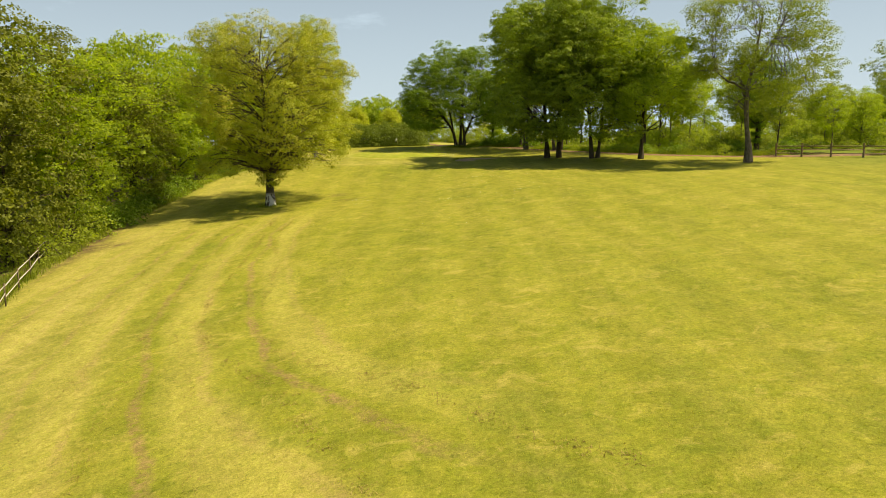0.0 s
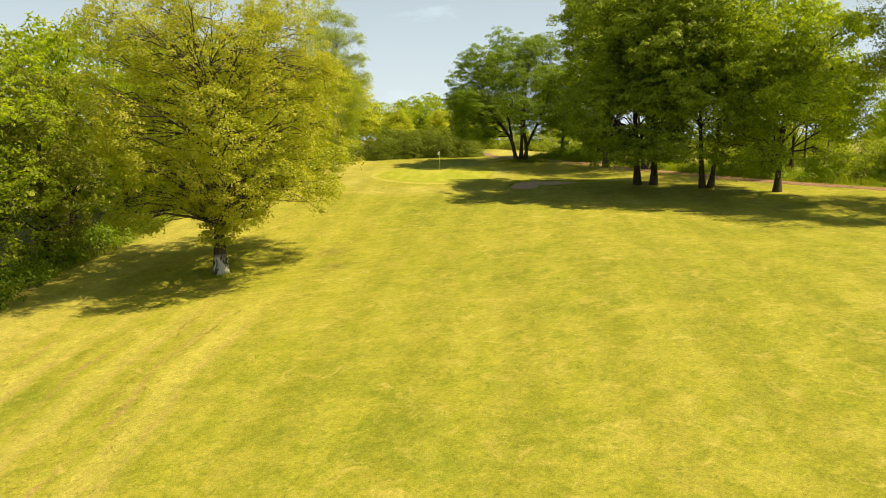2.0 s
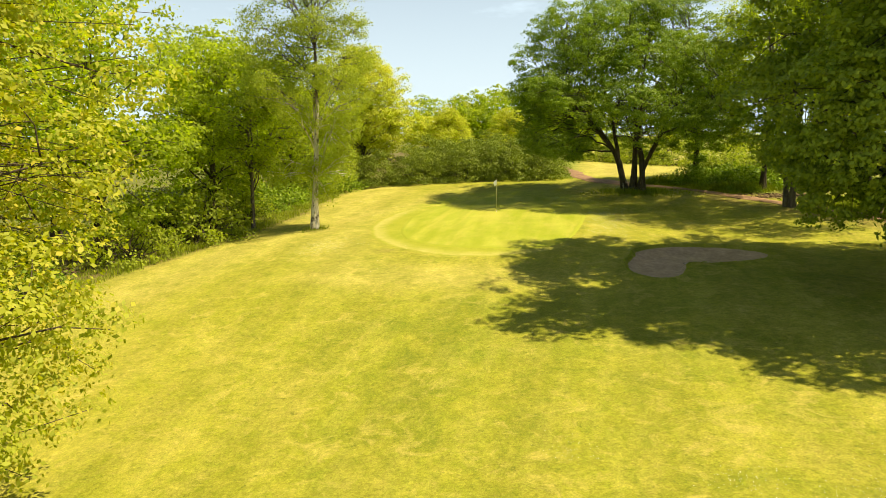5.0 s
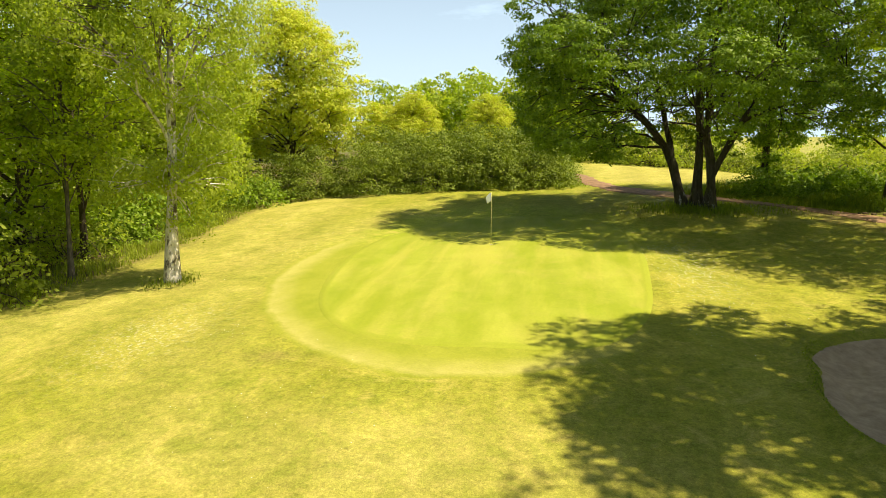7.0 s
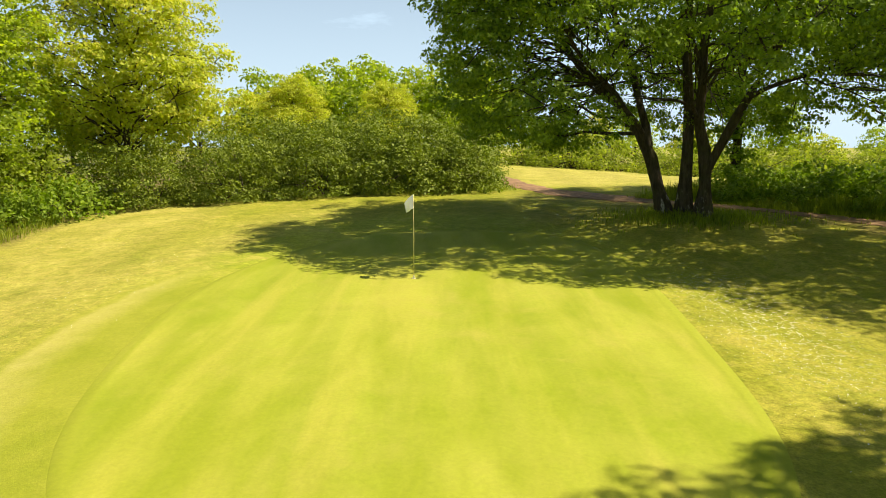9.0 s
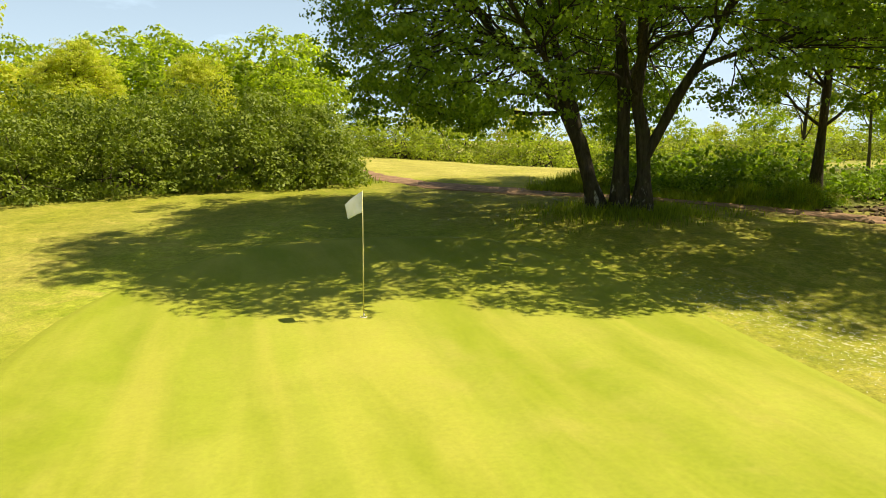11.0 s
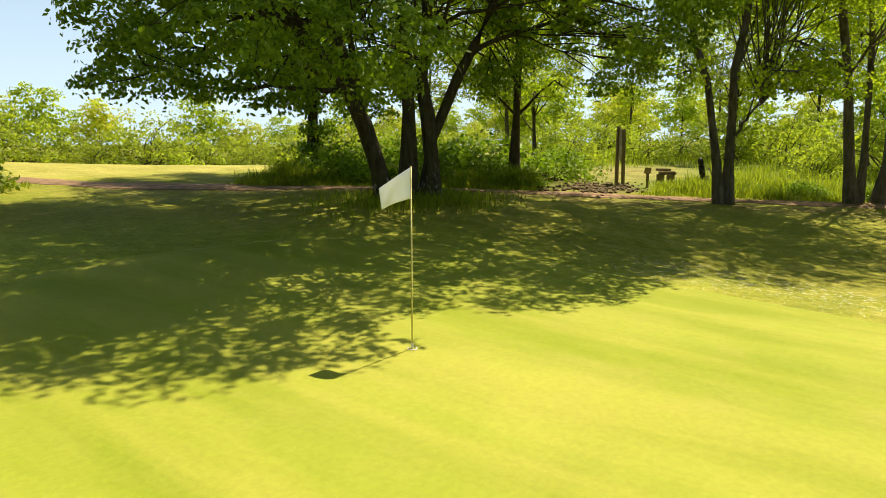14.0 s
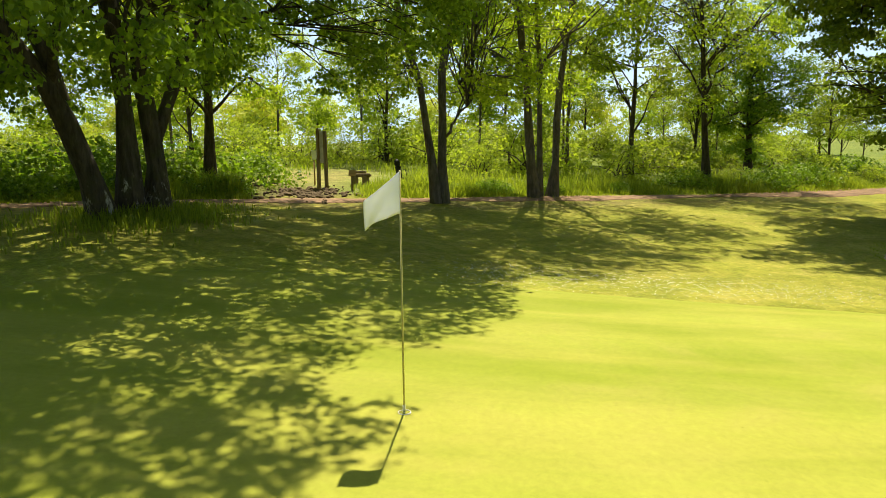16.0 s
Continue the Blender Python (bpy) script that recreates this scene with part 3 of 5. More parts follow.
def broad_tree(name, x, y, label, high, wide, bottom, leaf, bark=BARK, stem=0.32, lobes=40, clumps=30, per=40, size=0.2, seed=1,
               stems=None, shift=(0, 0), lobe=0.22, puff=0.45, fill=150, low=0.0, group="", lean=(0, 0), top=0.0, under=0.0, hang=0.0, flat=0.65, category="tree", wide_y=None, twig=5, skirt=(), bent=(), box=1.0, deep_from=0.0, skirt_size=0.9, reach=(0.46, 0.86), clear=()):
    """A broad-leaved tree: forked stem with limbs, and a crown of leaf clumps gathered on lobes."""
    rng = np.random.default_rng(seed)
    root = thing(name, x, y, label, category, group, sink=0.08)
    wy = wide_y or wide
    cz, rz = (high + bottom) / 2, (high - bottom) / 2
    sp = sphere_points(lobes, rng, 0.45)
    sp = np.sign(sp) * np.abs(sp) ** box
    frac = reach[0] + (reach[1] - reach[0]) * rng.random(lobes) ** 0.6
    size_l = lobe * (0.75 + 0.5 * rng.random(lobes))
    squeeze = 1 - top * np.clip(sp[:, 2], 0, 1) - under * np.clip(-sp[:, 2], 0, 1)
    C = np.stack([shift[0] + sp[:, 0] * wide * frac * squeeze, shift[1] + sp[:, 1] * wy * frac * squeeze, cz + sp[:, 2] * rz * (frac + 0.06)], -1)
    for sx, sy, sz in skirt:
        C, size_l = np.concatenate([C, [[sx, sy, sz]]]), np.append(size_l, lobe * skirt_size)
    paths, pts, spread, faces = [], [], [], []
    stems = stems or ([] if bent else [((0, 0), lean, stem)])
    forks = []
    for (sx, sy), (lx, ly), r in stems:
        hgt = bottom + (high - bottom) * (0.62 if len(stems) + len(bent) == 1 else 0.5)
        k = np.linspace(0, 1, 9)[:, None]
        wig = np.cumsum(rng.normal(size=(9, 3)) * [0.07, 0.07, 0], 0) * (hgt / 9) * k
        line = np.array([sx, sy, 0]) + k * [lx, ly, hgt] + wig
        rad = r * (1 - 0.72 * k[:, 0]) * (1 + 0.55 * np.exp(-k[:, 0] * 22))
        paths.append((line, rad))
        forks.append((line, rad))
    for way, r0, r1 in bent:
        way = np.asarray(way, float)
        s = np.concatenate([[0], np.cumsum(np.linalg.norm(np.diff(way, axis=0), axis=1))])
        k = np.linspace(0, s[-1], 9)
        line = np.stack([np.interp(k, s, way[:, q]) for q in range(3)], -1)
        line[1:-1] = (line[:-2] + 2 * line[1:-1] + line[2:]) / 4 + rng.normal(size=(7, 3)) * 0.04
        rad = r0 + (r1 - r0) * (k / s[-1])
        if way[0][2] == 0:
            rad = rad * (1 + 0.6 * np.exp(-k * 2.5))
        paths.append((line, rad))
        forks.append((line, rad))
    for c, sl in zip(C, size_l):
        best = min(range(len(forks)), key=lambda q: np.hypot(*(forks[q][0][5][:2] - c[:2])) + rng.random() * 0.5)
        line, rad = forks[best]
        want = np.clip(c[2] - 0.3 * np.hypot(*(c[:2] - line[4][:2])) - 0.6, line[2 if len(stems) + len(bent) == 1 else 4][2], line[-1][2])
        i = int(np.argmin(np.abs(line[:, 2] - want)))
        i = int(np.clip(i + rng.integers(-1, 2), 0, len(line) - 1))
        i = max(i, 2 if len(stems) + len(bent) == 1 else 3)
        p, r = bough(line[i], c, rng, max(rad[i] * 0.42, 0.03), 0.02, 0.10, 7 if twig > 3 else 4)
        paths.append((p, r))
        lr = min(wide, wy, rz * 1.25) * sl * 1.05
        out = sphere_points(clumps, rng, 0.6)
        away = (c - [shift[0], shift[1], cz - rz * 0.3]) / np.linalg.norm(c - [shift[0], shift[1], cz - rz * 0.3])
        keep = out @ away > -0.55 + 0.5 * rng.random(len(out))
        out = out[keep]
        q = c + out * lr * (0.7 + 0.36 * rng.random((len(out), 1))) * [1.05, 1.05, 0.82]
        faces.append(out)
        q[:, 2] = np.maximum(q[:, 2], low + 0.3 * rng.random(len(q)))
        pts.append(q)
        spread.append(np.full(len(q), puff) * (0.7 + 0.6 * rng.random(len(q))))
        for e in q[rng.permutation(len(q))[:twig]]:
            s = p[rng.integers(2, len(p))]
            paths.append(bough(s, e, rng, 0.028, 0.008, 0.05, 3))
    part("trunk", tubes_mesh("trunk", paths, bark, 9 if twig > 4 else 5), root)
    pts, spread, faces = np.concatenate(pts), np.concatenate(spread), np.concatenate(faces)
    ok = is_open(pts, clear)
    part("crown", leaves_mesh("crown", pts[ok], spread[ok], per, size, leaf, rng, flat=flat, hang=hang, face=faces[ok]), root)
    if fill:
        pick = C[rng.integers(0, len(C), fill)]
        heart = np.array([shift[0], shift[1], cz])
        ball = rng.normal(size=(fill // 3, 3))
        ball *= rng.random((fill // 3, 1)) ** 0.4 / np.linalg.norm(ball, axis=1)[:, None]
        pick[: fill // 3] = heart + ball * [wide * 0.62, wy * 0.62, rz * 0.7]
        deep = heart + (pick - heart) * rng.uniform(0.35, 1.0, (fill, 1)) + rng.normal(size=(fill, 3)) * lobe * wide * 0.2
        deep[:, 2] = np.where(deep[:, 2] < deep_from, deep_from + rng.random(fill) * (high - deep_from) * 0.4, np.maximum(deep[:, 2], max(low, bottom * 0.85)))
        deep = deep[is_open(deep, clear)]
        part("inner_foliage", leaves_mesh("inner_foliage", deep, puff * 1.9, 26, size * 1.5, leaf, rng, flat=0.8), root)
    return root


def shrub(name, x, y, label, high, wide, leaf, seed, clumps=130, per=45, size=0.16, wide_y=None, group="", puff=0.45, category="shrub"):
    """A dense bush with leaves down to the ground."""
    rng = np.random.default_rng(seed)
    root = thing(name, x, y, label, category, group, sink=0.05)
    wy = wide_y or wide
    out = sphere_points(int(clumps * 1.7), rng, 0.4)
    out = out[out[:, 2] > -0.25][:clumps]
    bulge = 0.8 + 0.22 * np.sin(out[:, 0] * 5 + seed) * np.cos(out[:, 1] * 4.3 + seed) + 0.18 * rng.random(len(out))
    q = out * bulge[:, None] * [wide, wy, high * 0.86]
    q[:, 2] = np.maximum(q[:, 2], 0.25 * rng.random(len(q)))
    inner = q[rng.permutation(len(q))[: len(q) // 3]] * 0.65
    paths = [bough((rng.normal() * 0.2 * wide, rng.normal() * 0.2 * wy, 0), e, rng, 0.05, 0.01, 0.12, 5) for e in q[rng.permutation(len(q))[:14]]]
    part("stem", tubes_mesh("stem", paths, BARK, 5), root)
    q = np.concatenate([q, inner])
    part("foliage", leaves_mesh("foliage", q, puff * (0.7 + 0.6 * rng.random(len(q))), per, size, leaf, rng, flat=0.8), root)
    return root


def tufts(name, xs, ys, tall, label, seed, blades=7, wide=0.2, mat=BLADES, lean=0.45, thick=1.0, plain=False):
    """Long grass: tapering bent blades in tufts, as one object."""
    rng = np.random.default_rng(seed)
    n = len(xs) * blades
    bx = np.repeat(xs, blades) + rng.normal(size=n) * wide
    by = np.repeat(ys, blades) + rng.normal(size=n) * wide
    h = np.repeat(np.broadcast_to(tall, np.shape(xs)), blades) * (0.5 + 0.7 * rng.random(n))
    z = height(bx, by) - 0.01
    a = rng.random(n) * 2 * math.pi
    w = (0.009 + 0.011 * rng.random(n)) * thick
    base = np.stack([bx, by, z], -1)
    side = np.stack([np.cos(a), np.sin(a), 0 * a], -1) * w[:, None]
    fwd = np.stack([-np.sin(a), np.cos(a), 0 * a], -1) * (h * lean * 1.7 * rng.random(n))[:, None]
    up = np.array([0, 0, 1.0]) * h[:, None]
    v = np.stack([base - side, base + side, base + fwd * 0.35 + up * 0.6 + side * 0.7, base + fwd * 0.35 + up * 0.6 - side * 0.7, base + fwd + up], 1)
    i = np.arange(n)[:, None] * 5
    f = np.concatenate([i + [0, 1, 2], i + [0, 2, 3], i + [3, 2, 4]], 0)
    if plain:
        v, f = v[:, [0, 1, 4]], np.arange(n * 3).reshape(n, 3)
    return tagged(new(name, quick_mesh(name, v.reshape(-1, 3), f, [mat])), label, "grass", kind="stuff")


# the lone oak on the fairway and the birch by the green
broad_tree("oak_tree", -15.0, 62.1, "young-leaved golden-green oak with whitewashed trunk foot on fairway", 16.4, 7.4, 2.5, LEAF_OAK, BARK_PALE, 0.34, 150, 26, 58, 0.115, 3, shift=(0.35, 1.2), lobe=0.18, puff=0.36, fill=420, box=0.8, deep_from=2.6, reach=(0.42, 0.9), wide_y=9.0, flat=0.85, skirt_size=0.6,
           skirt=[(0, -0.3, 2.3), (0.5, 0.2, 2.9), (-0.5, 0.3, 3.0), (0.1, 0.1, 3.7), (0.6, -0.5, 3.9), (-0.7, -0.5, 4.0), (-4.6, -2.0, 3.4), (5.6, 2.6, 4.8), (-2.6, -3.2, 3.4)], clear=[(4.2, 0.0, 2.9, 2.2), (5.4, -2.2, 3.8, 1.7), (2.8, 3.4, 2.4, 1.9), (5.6, 2.0, 2.6, 1.8)])
broad_tree("birch_tree", -17.45, 98.6, "slender birch with pale peeling trunk beside the green", 18.5, 3.9, 3.4, LEAF_BIRCH, BARK_BIRCH, 0.215, 58, 30, 50, 0.11, 8, lobe=0.27, puff=0.36, hang=0.5, flat=1.1, top=0.35, lean=(0.4, 0.2), fill=130, deep_from=5.0, reach=(0.3, 0.95), skirt=[(0.5, 0.5, 2.6), (-2.4, 0.5, 3.4), (1.9, -0.4, 3.6)])
# the tree of three stems behind the green
broad_tree("oak_tree", 2.75, 112.0, "large dark-green oak with three leaning mossy stems behind the green", 15.4, 8.5, 2.9, LEAF_DARK, BARK_SPOT, 0.3, 104, 32, 80, 0.122, 11, shift=(-1.0, 0.75), lobe=0.19, puff=0.37, fill=620, deep_from=4.6, wide_y=8.3, top=0.3, box=0.85, low=2.4, reach=(0.4, 0.9), clear=[(-0.6, -2.4, 3.7, 2.2), (-2.0, -0.6, 4.0, 1.4), (0.7, -1.6, 5.4, 2.0), (1.6, -3.4, 3.6, 1.7), (1.6, 0.6, 4.6, 1.4)],
           bent=[([(-0.55, 0.3, 0), (-0.85, 0.42, 1.4), (-1.25, 0.7, 2.7), (-2.1, 1.3, 4.0), (-3.4, 1.9, 5.3), (-4.8, 2.4, 7.4)], 0.25, 0.09),
                 ([(-1.2, 0.65, 2.6), (-1.5, 1.1, 4.2), (-1.9, 1.8, 6.2), (-2.6, 2.6, 8.6)], 0.16, 0.07),
                 ([(-0.02, 0.0, 0), (-0.1, 0.05, 1.7), (0.12, 0.0, 3.6), (-0.15, 0.4, 6.4), (0.2, 0.2, 10.5)], 0.24, 0.09),
                 ([(0.55, -0.35, 0), (0.58, -0.3, 1.6), (0.3, -0.2, 3.4), (0.15, -0.6, 6.0), (0.4, -1.2, 9.5)], 0.24, 0.08),
                 ([(0.57, -0.3, 1.7), (1.0, -0.6, 2.9), (1.55, -1.0, 4.2), (2.6, -1.5, 6.4), (3.4, -2.2, 9.2)], 0.175, 0.07),
                 ([(1.5, -0.95, 4.1), (2.7, -1.3, 4.8), (4.2, -1.9, 5.2), (5.6, -2.3, 6.0)], 0.08, 0.04),
                 ([(-1.3, 0.8, 2.9), (-2.4, -0.2, 4.2), (-3.8, -1.2, 5.3), (-5.2, -2.2, 6.8)], 0.10, 0.05)],
           skirt=[(-7.6, -3.4, 5.4), (-7.3, -4.0, 7.0), (-7.6, 0.8, 4.4), (-7.2, -2.5, 4.0), (-6.6, 2.2, 3.4), (-6.0, -3.8, 3.7), (-5.2, 0.2, 3.3), (-4.2, -2.6, 3.6), (5.4, -3.6, 4.2), (6.4, -2.4, 5.6), (6.2, 1, 5.0), (-4.0, 5.8, 4.2), (3.0, 5.5, 4.6), (5.9, -4.2, 5.2), (-1.0, -7.2, 6.5), (0.8, -7.4, 6.0), (2.2, -7.0, 5.6), (3.6, -6.2, 5.0), (0.2, -6.6, 4.6), (-7.4, 0.0, 8.2), (-7.8, -1.2, 7.0), (-5.4, -6.0, 7.0), (-6.2, -5.2, 7.4), (-7.6, 2.4, 6.6)])
# the dark trees over the bunker
RIGHT = "trees over the bunker"
broad_tree("oak_tree", 12.9, 88.8, "tall dense green oak over the sand bunker", 19.4, 6.8, 2.2, LEAF_RIGHT, BARK, 0.27, 66, 42, 58, 0.18, 21, group=RIGHT, shift=(-1.0, -1.0), lean=(-0.9, 0), fill=1400, wide_y=9.0, under=0.3, deep_from=6.5, box=0.6, lobe=0.25, puff=0.42, reach=(0.6, 0.86), skirt=[(-3.6, -3, 3.6), (-2, -5.5, 3.2), (1.5, -5, 3.4), (-4.9, 1.8, 15), (-5.2, -2, 13.6), (-4.8, 0.2, 16), (-5.2, 2.2, 12), (-4.4, -5, 13.6), (-2.6, -7.6, 12.6), (-4.4, -4.6, 11), (-1.0, -8.8, 10.5)], clear=[(-6.6, 8.2, 15.5, 2.8), (-5.4, 8.2, 17.8, 2.8), (-7.8, 8.2, 13.0, 2.6), (-8.4, -5.8, 15.0, 2.0), (-7.2, -5.8, 17.0, 2.0), (-9.5, -5.8, 13.0, 2.0), (-2.5, 7.5, 4.5, 4.0), (2.5, 7.5, 4.0, 4.0), (-2.0, 4.6, 3.2, 3.0), (2.0, 4.6, 3.2, 3.0)])
broad_tree("oak_tree", 14.2, 88.2, "tall green oak standing close to its neighbour", 19.6, 5.8, 6.4, LEAF_RIGHT, BARK, 0.25, 34, 40, 46, 0.19, 22, group=RIGHT, shift=(1.2, 1.2), fill=200, lobe=0.28, puff=0.42, reach=(0.6, 0.86))
broad_tree("oak_tree", 17.9, 85.0, "twin-stemmed green oak shading the rough", 18.4, 6.8, 2.2, LEAF_RIGHT, BARK, 0.24, 48, 40, 46, 0.18, 23, group=RIGHT, wide_y=8.0, shift=(0.2, -2.4), stems=[((-0.3, 0), (-0.9, 0), 0.24), ((0.35, 0), (1.0, 0.4), 0.21)], fill=820, lobe=0.26, puff=0.42, reach=(0.6, 0.86), skirt=[(-3.5, -6.5, 3.4), (2, -7.5, 3.0), (-5, -3, 3.6)], clear=[(0, 6.5, 4.5, 4.0), (-4.0, 5.5, 4.5, 3.5)])
broad_tree("oak_tree", 22.4, 81.4, "mid-green oak with low crown beside the track", 14.4, 5.4, 2.8, LEAF_MID, BARK, 0.24, 36, 40, 44, 0.18, 24, group=RIGHT, fill=220, wide_y=8.0, shift=(-0.6, -3.0), lobe=0.28, puff=0.42, reach=(0.58, 0.86), skirt=[(-3, -5.5, 2.8), (0.5, -7, 2.6), (-5, -2, 3.4)])
broad_tree("ash_tree", 30.4, 71.6, "open airy tree with light foliage and bent trunk", 18.8, 6.8, 4.6, LEAF_LIGHT, BARK_GREY, 0.3, 90, 26, 40, 0.14, 25, lobe=0.19, puff=0.5, fill=0, reach=(0.4, 0.95),
           bent=[([(0, 0, 0), (-0.3, 0, 3.5), (-0.7, 0, 7.3), (0.2, 0.2, 9.8), (0.7, 0.3, 14.0)], 0.3, 0.08),
                 ([(-0.6, 0, 7.1), (-1.9, 0.3, 7.9), (-3.1, 0.4, 8.3), (-4.0, 0.3, 10.6)], 0.13, 0.05),
                 ([(0.2, 0.1, 9.6), (1.7, -0.3, 11.8), (2.8, -0.5, 14.6)], 0.14, 0.05)])
# trees on the far side of the track
broad_tree("oak_tree", 12.3, 114.2, "straight dark-trunked tree beyond the track", 15.0, 5.2, 4.8, LEAF_MID, BARK, 0.2, 46, 24, 40, 0.145, 31, fill=140, deep_from=6.0, lobe=0.22, puff=0.42, skirt=[(1.5, -1.2, 4.2), (-1.8, 0.5, 4.4)])
broad_tree("oak_tree", 12.2, 105.9, "double-stemmed tree with bright leaves beside the path", 16.8, 5.6, 5.0, LEAF_MID, BARK_GREY, 0.18, 46, 25, 35, 0.145, 32, lobe=0.22, puff=0.42, skirt=[(2.2, -1.0, 4.4), (-2.4, 0.8, 4.6), (-1.6, -2.2, 4.2)], fill=55, deep_from=6.5,
           bent=[([(-0.16, 0.1, 0), (-0.22, 0.2, 2.2), (-0.45, 0.6, 4.4), (-1.0, 1.4, 7.2), (-1.4, 2.0, 11)], 0.15, 0.06),
                 ([(0.14, -0.1, 0), (0.12, -0.1, 2.6), (0.0, -0.15, 4.6), (0.35, -0.5, 7.5), (0.3, -0.9, 12)], 0.17, 0.07),
                 ([(0.1, -0.1, 2.2), (0.3, -0.6, 3.0), (0.5, -1.1, 3.6)], 0.06, 0.03)])
broad_tree("oak_tree", 16.2, 102.2, "three-stemmed slender tree beside the path", 17.6, 6.2, 5.2, LEAF_MID, BARK_GREY, 0.2, 49, 25, 34, 0.145, 33, lobe=0.22, puff=0.42, skirt=[(-3.0, 0.8, 4.4), (2.6, -1.0, 4.6), (-3.6, 1.6, 5.0)], fill=55, deep_from=6.5,
           bent=[([(-0.35, 0.3, 0), (-0.55, 0.45, 2.4), (-0.95, 0.7, 5.0), (-1.5, 1.0, 8.0), (-1.9, 1.2, 12)], 0.19, 0.07),
                 ([(0.0, 0.1, 0), (0.15, 0.05, 3.0), (0.3, 0.1, 6.0), (0.2, 0.3, 11.5)], 0.13, 0.06),
                 ([(0.4, -0.45, 0), (0.75, -0.65, 3.0), (1.2, -0.95, 5.6), (1.7, -1.4, 8.5), (2.0, -1.6, 12)], 0.17, 0.06),
                 ([(-0.75, 0.58, 3.9), (-1.6, 1.4, 4.1), (-2.6, 2.2, 3.9), (-3.6, 3.0, 4.2)], 0.07, 0.03),
                 ([(-0.9, 0.68, 4.7), (-2.0, 1.7, 5.5), (-3.4, 2.6, 5.6)], 0.06, 0.025)])
broad_tree("oak_tree", 26.0, 93.2, "straight-stemmed tree with high crown over the undergrowth", 16.5, 5.8, 5.0, LEAF_MID, BARK, 0.2, 38, 22, 30, 0.15, 35, fill=60, deep_from=8.0, lobe=0.22, puff=0.44, skirt=[(-2.5, 1.0, 4.6)])
ivy = broad_tree("ivy_tree", 8.4, 121.8, "dark ivy-clad tree beside the field", 12.5, 4.2, 2.0, LEAF_DARK, BARK, 0.28, 34, 26, 32, 0.17, 34, low=0.8, fill=90, lobe=0.26, puff=0.42, skirt_size=0.42, skirt=[(0, 0, 1.2), (0.15, -0.1, 2.1), (-0.1, 0.1, 3.0), (0.1, 0.1, 3.9), (0, -0.1, 4.8)])

# prototypes for the woods
WOODS = "trees of the wood"
proto = [
    broad_tree("wood_tree", 29.0, 96.6, "slim-trunked woodland tree in light green leaf", 13.5, 4.4, 4.0, LEAF_LIGHT, BARK, 0.18, 32, 22, 21, 0.2, 41, group=WOODS, fill=0, twig=3, lobe=0.24, puff=0.45, reach=(0.4, 0.95)),
    broad_tree("wood_tree", 31.5, 100.0, "thin woodland tree with high open crown", 12.5, 3.6, 4.4, LEAF_MID, BARK_GREY, 0.13, 28, 22, 21, 0.2, 42, group=WOODS, fill=0, twig=3, lobe=0.26, puff=0.45, reach=(0.4, 0.95)),
    broad_tree("wood_tree", -31.0, 50.0, "bushy woodland tree leafy to the ground", 18.5, 6.2, 0.8, LEAF_WOOD, BARK, 0.3, 40, 26, 21, 0.24, 43, group=WOODS, low=0.3, fill=130, twig=2, lobe=0.28, puff=0.46, reach=(0.55, 0.86)),
    broad_tree("wood_tree", -31.5, 74.0, "tall full-crowned woodland tree", 17.0, 6.0, 1.4, LEAF_MID, BARK, 0.3, 40, 26, 21, 0.24, 44, group=WOODS, low=0.4, fill=130, twig=2, lobe=0.28, puff=0.46, reach=(0.55, 0.86)),
    broad_tree("wood_tree", -22.6, 124.0, "yellow-green tree in fresh leaf behind the hedge", 13.4, 5.4, 1.0, LEAF_YELLOW, BARK, 0.24, 84, 24, 34, 0.17, 45, group=WOODS, low=0.5, fill=200, twig=3, lobe=0.24, puff=0.45, top=0.3),
    broad_tree("wood_tree", -58.0, 60.0, "distant rounded tree in full leaf", 13.0, 5.6, 0.6, LEAF_MID, BARK, 0.25, 24, 18, 14, 0.45, 46, group=WOODS, low=0.3, fill=26, twig=1, puff=0.7, lobe=0.3),
    broad_tree("wood_tree", -56.0, 84.0, "distant yellow-green rounded tree", 12.0, 5.6, 0.4, LEAF_YELLOW, BARK, 0.25, 24, 18, 14, 0.45, 47, group=WOODS, low=0.3, fill=26, twig=1, puff=0.7, lobe=0.3),
]
